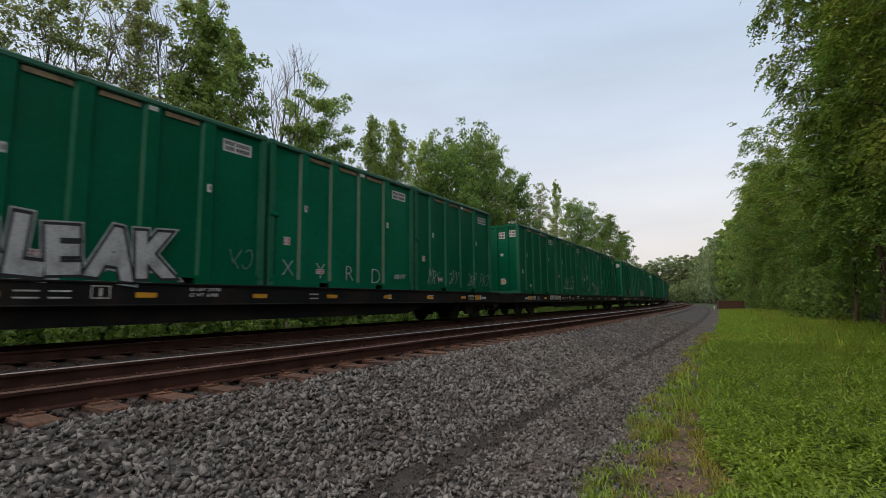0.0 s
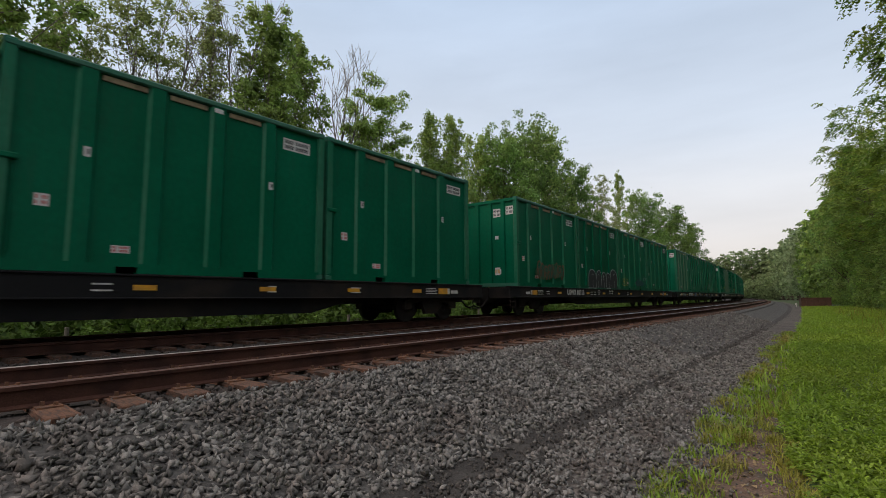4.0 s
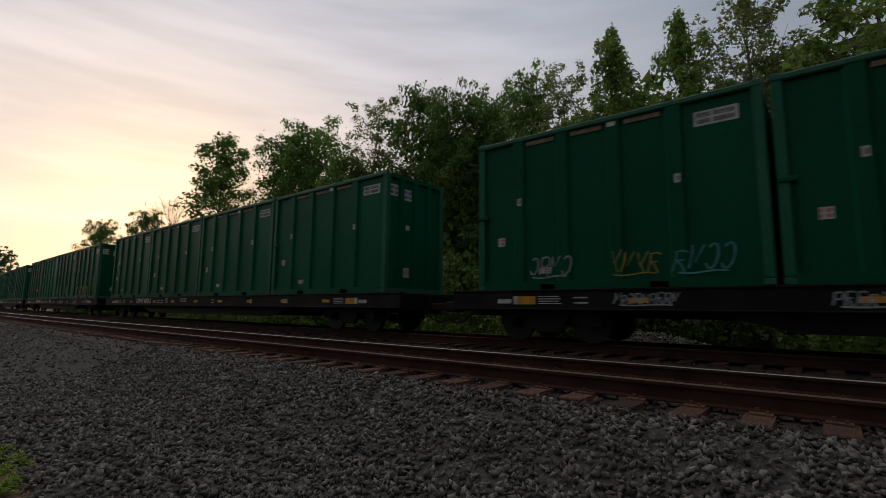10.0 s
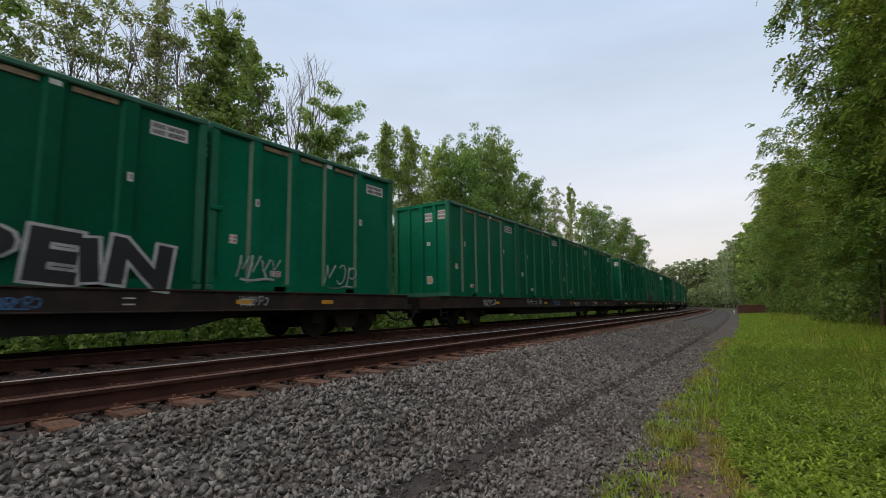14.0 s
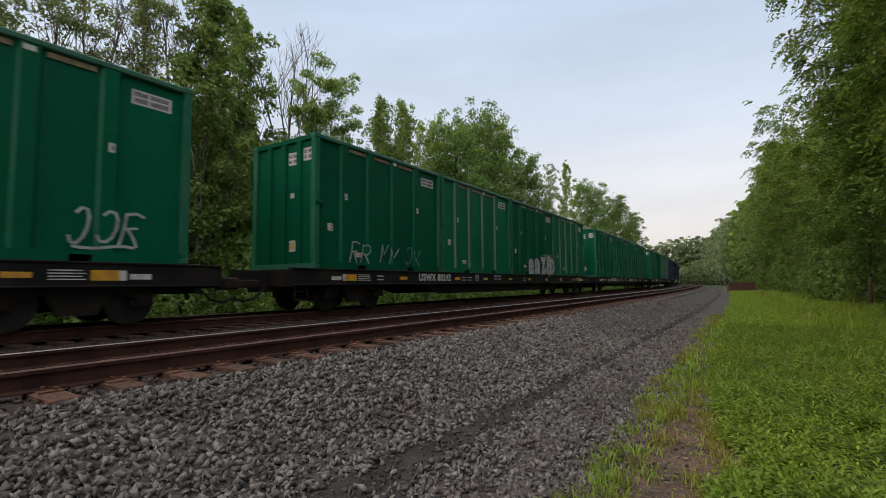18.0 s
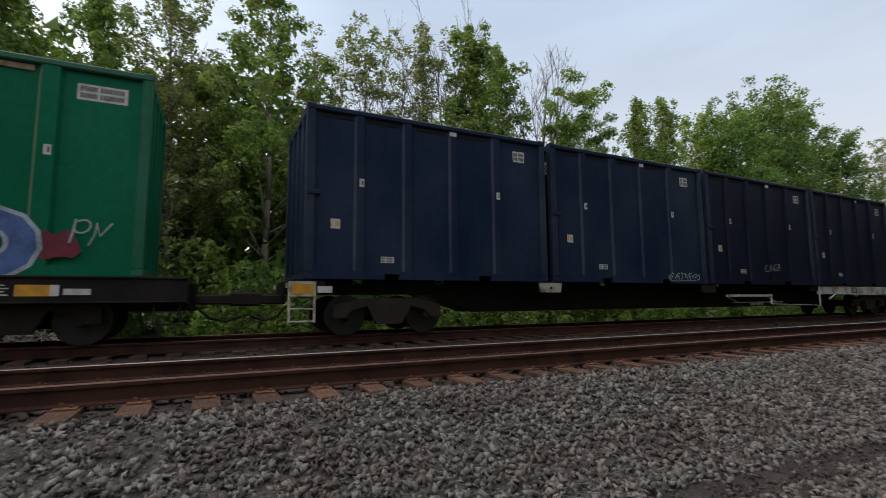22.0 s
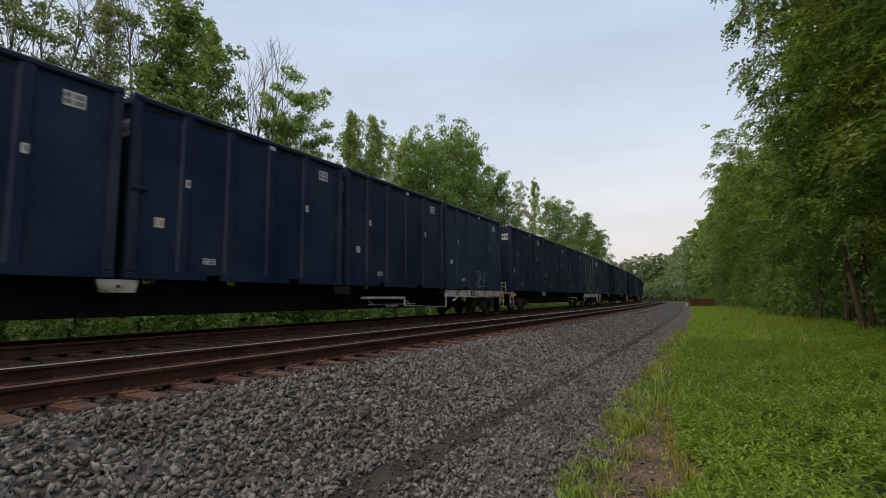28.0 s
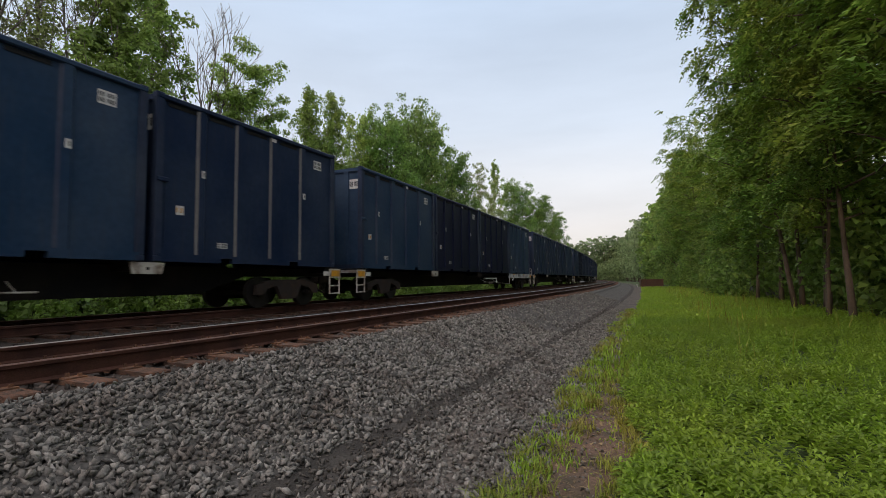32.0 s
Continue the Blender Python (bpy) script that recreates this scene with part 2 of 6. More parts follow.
TIE = mat("rust_stained_tie", (0.125, 0.058, 0.034), 0.9, 0.0, 0.5, 5.0, 0.6, 50, (0.045, 0.028, 0.021), obj=0.45, stretch=(1, 6, 4))
PLATE = mat("rusty_tie_plate", (0.17, 0.075, 0.035), 0.85, 0.0, 0.3, 9.0, 0.3, 60, (0.09, 0.045, 0.028), obj=0.3)
# Darker than its stones: the shade of their gaps put into the colour.
BALLAST = mat("ballast", (0.06, 0.057, 0.055), 0.95, 0.0, 0.8, 1.2, 1.0, 26, (0.06, 0.055, 0.052), grain=22.0)
DUSTY = mat("fine_path_gravel", (0.088, 0.074, 0.066), 0.95, 0.0, 0.8, 0.9, 1.0, 30, (0.055, 0.046, 0.042), grain=16.0)
STONE = mat("ballast_stone", (0.150, 0.142, 0.133), 0.75, 0.0, 0.3, 2.0, 0.3, 60, (0.105, 0.091, 0.082), island=0.7)
DAMP = mat("damp_stone", (0.07, 0.062, 0.056), 0.85, 0.0, 0.25, 2.0, 0.3, 60, (0.042, 0.036, 0.032), island=0.6)
BED = mat("oily_track_bed", (0.040, 0.030, 0.026), 0.95, 0.0, 0.6, 1.5, 1.0, 30, (0.024, 0.018, 0.016), grain=24.0)
BED_STONE = mat("rust_dusted_stone", (0.066, 0.050, 0.043), 0.85, 0.0, 0.3, 2.0, 0.3, 60, (0.040, 0.030, 0.026), island=0.65)
RUT = mat("damp_dark_grit", (0.028, 0.024, 0.022), 0.95, 0.0, 0.5, 2.0, 0.8, 50, (0.05, 0.044, 0.04), grain=50.0)
SOIL = mat("dry_soil", (0.135, 0.082, 0.058), 0.95, 0.0, 0.5, 2.5, 0.8, 30, (0.06, 0.045, 0.03), grain=60.0)
TURF = mat("turf", (0.05, 0.085, 0.018), 0.95, 0.0, 0.4, 0.9, 0.8, 14, (0.04, 0.05, 0.016), grain=25.0)
FLOOR = mat("forest_floor", (0.03, 0.04, 0.015), 0.95, 0.0, 0.4, 0.5, 0.8, 10, (0.045, 0.04, 0.022), grain=12.0)
LAWN = mat("trackside_grass", (0.09, 0.14, 0.03), 0.95, 0.0, 0.4, 0.7, 0.8, 14, (0.06, 0.09, 0.025), grain=25.0)
BARK = mat("bark", (0.085, 0.060, 0.045), 0.95, 0.0, 0.35, 4.0, 0.7, 22, (0.06, 0.045, 0.036), stretch=(1, 1, 0.25))
PALE_BARK = mat("pale_bark", (0.19, 0.165, 0.14), 0.95, 0.0, 0.3, 4.0, 0.6, 22, (0.11, 0.09, 0.075), stretch=(1, 1, 0.25))


def leaf(name, colour, second, t=0.35, spread=0.45):
    return mat(name, colour, 0.55, 0.0, 0.15, 0.35, second=second, island=spread, obj=0.16, translucent=t, mix=(0.4, 0.65), grain=3.0)


LEAF_POPLAR = leaf("poplar_leaf", (0.20, 0.31, 0.07), (0.25, 0.335, 0.08), 0.6)
LEAF_OAK = leaf("oak_leaf", (0.135, 0.25, 0.052), (0.18, 0.28, 0.06), 0.55)
LEAF_PALE = leaf("pale_leaf", (0.23, 0.29, 0.095), (0.27, 0.31, 0.12), 0.58)
LEAF_WALL = leaf("tree_wall_leaf", (0.125, 0.235, 0.036), (0.235, 0.29, 0.044), 0.5)
LEAF_BUSH = leaf("bush_leaf", (0.125, 0.215, 0.042), (0.175, 0.25, 0.05), 0.5)
# Paler, greyer leaves: the haze over the far woods put into the colour.
LEAF_HAZED = leaf("hazed_far_leaf", (0.20, 0.28, 0.13), (0.235, 0.30, 0.155), 0.6)
WEED = leaf("weed_leaf", (0.195, 0.315, 0.026), (0.245, 0.335, 0.032), 0.42, 0.26)
BLADE = leaf("grass_blade", (0.20, 0.24, 0.03), (0.30, 0.25, 0.05), 0.4)
STRAW = mat("straw", (0.24, 0.17, 0.09), 0.9, island=0.4)


# ---- mesh helpers ----
class Shape:
    """Collects boxes, tubes and sweeps into one mesh."""

    def __init__(self):
        self.v, self.f, self.m = [], [], []

    def add(self, verts, faces, k=0):
        o = len(self.v)
        self.v.extend(verts)
        self.f.extend(tuple(i + o for i in q) for q in faces)
        self.m.extend([k] * len(faces))
        return self

    def box(self, x0, x1, y0, y1, z0, z1, c=0.0, k=0):
        """A box; c chamfers its four long edges along y."""
        if c:
            ring = [(x0 + c, z0), (x1 - c, z0), (x1, z0 + c), (x1, z1 - c), (x1 - c, z1), (x0 + c, z1), (x0, z1 - c), (x0, z0 + c)]
        else:
            ring = [(x0, z0), (x1, z0), (x1, z1), (x0, z1)]
        return self.sweep_y(ring, y0, y1, k)

    def sweep_y(self, ring, y0, y1, k=0):
        n = len(ring)
        verts = [(x, y0, z) for x, z in ring] + [(x, y1, z) for x, z in ring]
        faces = [tuple(range(n)), tuple(range(2 * n - 1, n - 1, -1))]
        faces += [(i, i + n, (i + 1) % n + n, (i + 1) % n) for i in range(n)]
        return self.add(verts, faces, k)

    def sweep_z(self, ring, z0, z1, k=0):
        n = len(ring)
        verts = [(x, y, z0) for x, y in ring] + [(x, y, z1) for x, y in ring]
        faces = [tuple(range(n - 1, -1, -1)), tuple(range(n, 2 * n))]
        faces += [(i, (i + 1) % n, (i + 1) % n + n, i + n) for i in range(n)]
        return self.add(verts, faces, k)

    def tube(self, a, b, r0, r1=None, n=8, k=0):
        a, b = Vector(a), Vector(b)
        r1 = r0 if r1 is None else r1
        q = (b - a).to_track_quat("Z", "Y")
        ring = [q @ Vector((math.cos(2 * math.pi * i / n), math.sin(2 * math.pi * i / n), 0)) for i in range(n)]
        verts = [tuple(a + r * r0) for r in ring] + [tuple(b + r * r1) for r in ring]
        faces = [(i, (i + 1) % n, (i + 1) % n + n, i + n) for i in range(n)] + [tuple(range(n - 1, -1, -1)), tuple(range(n, 2 * n))]
        return self.add(verts, faces, k)

    def mesh(self, name, *mats, smooth=False):
        me = bpy.data.meshes.new(name)
        me.from_pydata(self.v, [], self.f)
        for m in mats:
            me.materials.append(m)
        if len(mats) > 1:
            me.polygons.foreach_set("material_index", self.m)
        bm = bmesh.new()
        bm.from_mesh(me)
        bmesh.ops.recalc_face_normals(bm, faces=bm.faces)
        bm.to_mesh(me)
        bm.free()
        if smooth:
            me.shade_smooth()
        return me


def part(name, data, parent, label="", at=None):
    ob = new(name, data)
    ob.parent = parent
    if at is not None:
        ob.matrix_basis = at
    if label:
        tagged(ob, label)
    return ob


def piece(name, shape, material, parent, label="", smooth=False):
    return part(name, shape.mesh(name, material, smooth=smooth), parent, label)


def box(name, material, parent, *b, c=0.0, label=""):
    return piece(name, Shape().box(*b, c=c), material, parent, label)


def quads(name, co, faces, material):
    """A mesh from arrays of corners and of faces with equally many corners."""
    me = bpy.data.meshes.new(name)
    n, k = faces.shape
    me.vertices.add(len(co))
    me.vertices.foreach_set("co", np.ascontiguousarray(co, dtype=np.float32).ravel())
    me.loops.add(n * k)
    me.loops.foreach_set("vertex_index", faces.astype(np.int32).ravel())
    me.polygons.add(n)
    me.polygons.foreach_set("loop_start", np.arange(n, dtype=np.int32) * k)
    me.materials.append(material)
    me.update(calc_edges=True)
    me.validate()
    return me


WORDS = {}


def lettering(text, height, fat, material, depth=0.004):
    """Words in the built-in font, lying in the plane x = 0, reading along +y, their lower left corner at the origin."""
    key = (text, height, fat, material.name)
    if key not in WORDS:
        cu = bpy.data.curves.new("words", "FONT")
        cu.body, cu.size, cu.offset, cu.extrude = text, height / 0.72, fat, depth / 2
        cu.resolution_u = 3
        cu.space_character = 1.1
        ob = new("words", cu)
        me = bpy.data.meshes.new_from_object(ob)
        bpy.data.objects.remove(ob)
        co = np.empty(len(me.vertices) * 3)
        me.vertices.foreach_get("co", co)
        co = co.reshape(-1, 3)
        out = np.stack([co[:, 2], co[:, 0], co[:, 1]], axis=1)
        me.vertices.foreach_set("co", out.ravel())
        me.materials.clear()
        me.materials.append(material)
        me.update()
        WORDS[key] = me
    return WORDS[key]


# ---- the track's curve ----
RADIUS = 1150.0
CENTRE = -6.75 - RADIUS
NEAR_TRACK, FAR_TRACK = -6.0, -10.85
GAUGE = 0.755
RAIL_TOP = 0.19


def along(s, x, z=0.0):
    """The pose at s metres along the curve (0 abreast of the camera), at the offset x, facing along it."""
    a = s / RADIUS
    r = x - CENTRE
    return Matrix.Translation((CENTRE + r * math.cos(a), r * math.sin(a), z)) @ Matrix.Rotation(a, 4, "Z")


def bend(s, x):
    """The same for arrays: world x and y."""
    a = s / RADIUS
    r = x - CENTRE
    return CENTRE + r * np.cos(a), r * np.sin(a)


# ---- the ground, one sheet ----
def ground_z(x):
    """Height of the ground across the track at the offset x."""
    xs = [-600, -120, -40, -24, -17, -14.6, -13.6, -12.6, -9.0, -8.6, -7.6, -4.62, -4.3, -3.1, -2.75, -2.5, -2.25, -1.2, 0.0, 4.0, 9.0, 40.0, 600.0]
    zs = [6, 1.5, -0.3, -0.6, -0.6, -0.5, -0.1, -0.06, -0.06, -0.10, -0.05, -0.05, -0.10, -0.50, -0.55, -0.60, -0.56, -0.60, -0.60, -0.50, -0.35, 0.5, 6.0]
    return np.interp(x, xs, zs)


def make_ground():
    xs = np.unique(np.concatenate([np.array([-600, -350, -200, -120, -70, -45, -34, -28, -24, -20, -17.5, -16, -15, -14.6, -14.2]), np.arange(-13.8, -4.2, 0.4),
                                   np.arange(-4.3, -0.9, 0.1), np.arange(-0.9, 1.3, 0.1), np.arange(1.3, 5.0, 0.35), np.array([6, 7.5, 9, 12, 17, 25, 40, 80, 160, 300, 600])]))
    ss = np.concatenate([np.array([-900, -600, -400, -260]), np.arange(-180, -16, 4.0), np.arange(-16, 24, 0.25), np.arange(24, 180, 4.0), np.array([260, 400, 600, 900])])
    S, X = np.meshgrid(ss, xs, indexing="ij")
    Z = ground_z(X)
    rng = np.random.default_rng(3)
    near = (np.abs(S) < 26) & (X > -4.4) & (X < 5)
    Z = Z + np.where(near, rng.normal(0, 0.008, Z.shape), 0)
    mound = np.exp(-(((X + 15.6) / 1.3) ** 2 + ((S + 4.6) / 2.4) ** 2))
    Z = Z + np.where(np.abs(X) > 14, 0.75 * mound, 0)
    wx, wy = bend(S, X)
    co = np.stack([wx, wy, Z], axis=-1).reshape(-1, 3)
    ni, nj = S.shape
    i, j = np.meshgrid(np.arange(ni - 1), np.arange(nj - 1), indexing="ij")
    a = (i * nj + j).ravel()
    faces = np.stack([a, a + nj, a + nj + 1, a + 1], axis=1)
    me = quads("ground", co, faces, BALLAST)
    for m in (DUSTY, SOIL, TURF, FLOOR, LAWN, RUT, BED):
        me.materials.append(m)
    mid = xs[:-1] + np.diff(xs) / 2
    mids = ss[:-1] + np.diff(ss) / 2
    SS, band = np.meshgrid(mids, mid, indexing="ij")
    k = np.zeros(band.shape, dtype=np.int32)
    k[(band > -2.3) & (SS > -0.5)] = 1
    k[band > -1.1 + 0.12 * np.sin(2.6 * SS) + 0.07 * np.sin(6.1 * SS)] = 2
    k[band > np.interp(SS, [-40, -10, -4, 0, 4, 6.6, 11.3, 31], [-0.7, -0.6, -0.2, -0.15, -0.31, -0.5, -0.85, -1.2]) + 0.09 * np.sin(SS * 1.7) + 0.07 * np.sin(SS * 4.3 + 1)] = 3
    k[band > 5.5] = 4
    k[(np.abs(band + 2.42) < 0.2 + 0.12 * np.exp(-np.clip(SS - 2, 0, 99) / 4)) & (SS > 0.6)] = 6
    k[(band > -12.4) & (band < -4.62)] = 7
    k[band < -14.4] = 5
    k[band < -22] = 4
    heap = (band < -14.2) & (((band + 15.6) / 1.9) ** 2 + ((SS + 4.6) / 3.3) ** 2 < 1)
    k[heap] = 0
    me.polygons.foreach_set("material_index", k.ravel())
    me.shade_smooth()
    tagged(new("ground", me), "gravel path, ballast, grass verge and forest floor", kind="structure")


make_ground()


# ---- tracks ----
def rail_profile():
    h = RAIL_TOP
    return [(-0.07, 0.0), (0.07, 0.0), (0.07, 0.012), (0.012, 0.03), (0.010, h - 0.05), (0.036, h - 0.04), (0.036, h - 0.008), (0.026, h), (-0.026, h),
            (-0.036, h - 0.008), (-0.036, h - 0.04), (-0.010, h - 0.05), (-0.012, 0.03), (-0.07, 0.012)]


def make_rail(x, head):
    ring = rail_profile()
    n = len(ring)
    ss = np.arange(-260, 261, 2.0)
    verts, faces, mats = [], [], []
    for s in ss:
        m = along(s, x, 0.0)
        verts += [tuple(m @ Vector((px, 0, pz))) for px, pz in ring]
    for r in range(len(ss) - 1):
        for i in range(n):
            faces.append((r * n + i, r * n + (i + 1) % n, (r + 1) * n + (i + 1) % n, (r + 1) * n + i))
            mats.append(1 if i in (6, 7, 8) else 0)
    sh = Shape().add(verts, faces)
    sh.m = mats
    return sh.mesh("rail", RAIL, head)


TIE_MESH = Shape().box(-1.3, 1.3, -0.115, 0.115, -0.17, 0.0, c=0.012).mesh("tie", TIE)
PLATE_MESH = Shape().box(-0.18, 0.18, -0.09, 0.09, 0.0, 0.014).box(-0.15, -0.125, -0.06, -0.03, 0.014, 0.04).box(0.125, 0.15, 0.03, 0.06, 0.014, 0.04).box(
    -0.095, -0.07, 0.02, 0.05, 0.014, 0.05).box(0.07, 0.095, -0.05, -0.02, 0.014, 0.05).mesh("tie_plate", PLATE)


def make_track(name, x0, heads, label):
    root = new(name)
    tagged(root, label, "railway track", kind="structure")
    for side, head in zip((-1, 1), heads):
        part("rail", make_rail(x0 + side * GAUGE, head), root, "rusty steel rail with a worn head")
    return root


near_track = make_track("near_track", NEAR_TRACK, (HEAD, NEAR_HEAD), "empty railway track with rusty rails on stained wooden ties")
far_track = make_track("far_track", FAR_TRACK, (NEAR_HEAD, NEAR_HEAD), "railway track under the moving freight train")


# ---- train: containers ----
CL, CW, CH = 5.93, 2.60, 3.58          # a container's length, width and height
RIBS = (-1.86, -0.78, 0.36, 1.52)     # ribs along the side, from the south end


def label_plate(parent, x, y, z, w, h, name="label", lines=2, ink=INK, material=WHITE, face=1, more=()):
    """A stuck-on plate on a side (face 1 east, -1 west) or an end (face 2: south, -2: north), with printed bars."""
    sh = Shape()

    def put(a0, a1, z0, z1, lift, k, dx=0.0):
        if abs(face) == 1:
            x0, x1 = (x, x + lift) if face > 0 else (x - lift, x)
            sh.box(x0, x1, y + a0, y + a1, z0, z1, k=k)
        else:
            y0, y1 = (y - lift, y) if face > 0 else (y, y + lift)
            sh.box(x + dx + a0, x + dx + a1, y0, y1, z0, z1, k=k)

    put(-w / 2, w / 2, z - h / 2, z + h / 2, 0.004, 0)
    for dx, z2, w2, h2, k in more:
        put(-w2 / 2, w2 / 2, z2 - h2 / 2, z2 + h2 / 2, 0.005, k, dx)
    step = h / (lines + 0.3)
    for i in range(lines):
        zz = z + h / 2 - step * (i + 0.65)
        n = max(2, int(w / 0.04))
        for q in range(n):
            if q == n * 2 // 5:
                continue
            a = -w * 0.44 + w * 0.88 * q / n
            put(a, a + w * 0.88 / n * 0.66, zz - step * 0.34, zz + step * 0.34, 0.006, 1)
    return tagged(part(name, sh.mesh(name, material, ink), parent, "white printed plate"), kind="stuff" if lines else "")


def container(kind, main, post, ribs):
    """One tall open-top container on the ground at the origin, its length along y."""
    root = new("waste_container")
    g = kind == "green"
    x1, y1 = CW / 2, CL / 2
    d = 0.072 if g else 0.055
    w = 0.17 if g else 0.13

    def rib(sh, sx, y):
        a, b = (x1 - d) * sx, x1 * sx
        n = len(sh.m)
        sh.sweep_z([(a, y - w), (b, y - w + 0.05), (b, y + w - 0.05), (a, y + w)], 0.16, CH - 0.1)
        # The rib's south slant takes the second paint, paler on most containers.
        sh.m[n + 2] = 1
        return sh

    for sx in (-1, 1):
        xa, xb = sorted((sx * (x1 - d), sx * (x1 - d - 0.06)))
        wall = Shape()
        if sx > 0:
            wall.box(xa, xb, -y1 + 0.1, y1 - 0.1, 0.16, CH - 0.1)
        else:
            # the western wall is one ribbed sheet
            ring = [(xb, -y1 + 0.1), (xb, y1 - 0.1), (xa, y1 - 0.1)]
            for y in reversed(RIBS):
                ring += [(xa, y + w), (-x1, y + w - 0.05), (-x1, y - w + 0.05), (xa, y - w)]
            wall.sweep_z(ring + [(xa, -y1 + 0.1)], 0.16, CH - 0.1)
        piece("side_wall", wall, main, root)
    box("cover", GRIME if g else DARK, root, -x1 + 0.1, x1 - 0.1, -y1 + 0.1, y1 - 0.1, CH - 0.2, CH - 0.13, label="dark tarpaulin cover over the load")
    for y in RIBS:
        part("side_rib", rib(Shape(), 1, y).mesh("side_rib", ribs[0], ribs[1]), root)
    for sx in (-1, 1):
        xa, xb = sorted((sx * (x1 - 0.11), sx * (x1 + 0.015)))
        # Green top rails take the paler post paint, a highlight put into the colour.
        box("top_rail", post if g else main, root, xa, xb, -y1 + 0.02, y1 - 0.02, CH - 0.12, CH, c=0.025)
        xa, xb = sorted((sx * (x1 - 0.12), sx * (x1 + 0.005)))
        ring = [(-y1 + 0.1, 0.0), (-1.32, 0.0), (-1.32, 0.115), (-0.98, 0.115), (-0.98, 0.0), (0.98, 0.0), (0.98, 0.115), (1.32, 0.115), (1.32, 0.0), (y1 - 0.1, 0.0), (y1 - 0.1, 0.17), (-y1 + 0.1, 0.17)]
        n = len(ring)
        verts = [(xa, y, z) for y, z in ring] + [(xb, y, z) for y, z in ring]
        cells = [(0, 1, 2, 11), (2, 3, 10, 11), (3, 4, 5, 6), (3, 6, 7, 10), (7, 8, 9, 10)]
        faces = cells + [tuple(i + n for i in reversed(q)) for q in cells] + [(i, i + n, (i + 1) % n + n, (i + 1) % n) for i in range(n)]
        piece("bottom_rail", Shape().add(verts, faces), main, root)
        for sy in (-1, 1):
            ya, yb = sorted((sy * (y1 - 0.16), sy * y1))
            xa3, xb3 = sorted((sx * (x1 - 0.16), sx * x1))
            sh = Shape().box(xa3, xb3, ya, yb, 0.12, CH - 0.05, c=0.02)
            for zc in (0.0, CH - 0.1):
                sh.box(xa3 - 0.006, xb3 + 0.006, ya - 0.006, yb + 0.006, zc, zc + 0.12, c=0.015, k=1)
            part("corner_post", sh.mesh("corner_post", EDGE_GREEN if g else post, post), root)
    # ends: three posts, cross rails, plates
    for sy in (-1, 1):
        f = 2 if sy < 0 else -2
        ya, yb, yc = sy * (y1 - 0.14), sy * (y1 - 0.09), sy * (y1 - 0.015)
        ring = [(x1 - 0.14, ya), (-x1 + 0.14, ya), (-x1 + 0.14, yb)]
        for x in (-0.62, 0.0, 0.62):
            ring += [(x - 0.1, yb), (x - 0.08, yc), (x + 0.08, yc), (x + 0.1, yb)]
        sh = Shape().sweep_z(ring + [(x1 - 0.14, yb)], 0.13, CH - 0.12)
        ya, yb = sorted((sy * (y1 - 0.085), sy * (y1 - 0.012)))
        sh.box(-x1 + 0.16, x1 - 0.16, ya, yb, 0.0, 0.14, k=1).box(-x1 + 0.16, x1 - 0.16, ya, yb, CH - 0.13, CH - 0.01)
        part("end_wall", sh.mesh("end_wall", main, post), root)
        yy = sy * (y1 - 0.085)
        if g:
            label_plate(root, 0.33, yy, 3.02, 0.34, 0.34, "end_plate", 2, INK, face=f)
            label_plate(root, 0.93, yy, 3.08, 0.34, 0.34, "end_plate", 2, INK, face=f)
            label_plate(root, 0.33, yy, 0.62, 0.24, 0.3, "end_notice", 1, YELLOW, face=f, more=((0.2, 0.6, 0.15, 0.2, 0),))
            label_plate(root, 0.31, yy, 2.0, 0.16, 0.14, "sticker", 0, face=f)
        else:
            label_plate(root, 0.93, yy, 3.0, 0.4, 0.34, "end_plate", 1, face=f)
    # hinge and lock rod beside the south end
    lock = Shape().tube((x1 - 0.055, -y1 + 0.24, 0.3), (x1 - 0.055, -y1 + 0.24, 1.75), 0.012, n=6)
    lock.box(x1 - 0.07, x1 + 0.03, -y1 + 0.02, -y1 + 0.27, 1.69, 1.79, c=0.02)
    piece("door_lock", lock, main, root)
    xr, xp = x1 + 0.001, x1 - d + 0.001
    if g:
        for y in (-0.22 - 1.1, -0.22, 0.94):
            box("tarp_slot", TAN, root, xp, xp + 0.03, y - 0.35, y + 0.35, CH - 0.235, CH - 0.14)
        label_plate(root, xp, 2.23, 3.12, 0.72, 0.28, "number_plate", 2)
    else:
        label_plate(root, xp, 2.2, 3.1, 0.34, 0.27, "number_plate", 2)
        # Black blocks proud of the wall stand in for the slots' shade.
        for y in (-2.35, -1.32, -0.21, 0.94):
            box("hook_slot", DARK, root, xp, xp + 0.012, y - 0.33, y + 0.33, CH - 0.225, CH - 0.145)
    label_plate(root, xr, RIBS[0] + 0.03, 2.02, 0.1, 0.17, "sticker", 1)
    label_plate(root, xr, RIBS[3] + 0.03, 2.04, 0.1, 0.17, "sticker", 1)
    label_plate(root, xr, RIBS[2] - 0.02, CH - 0.19, 0.17, 0.09, "sticker", 0)
    label_plate(root, xp, -2.36, 1.13, 0.19, 0.2, "notice", 2 if g else 1, RED if g else YELLOW)
    label_plate(root, xp, RIBS[0] + 0.62, 0.42, 0.29, 0.13, "notice", 2, RED if g else INK)
    return root


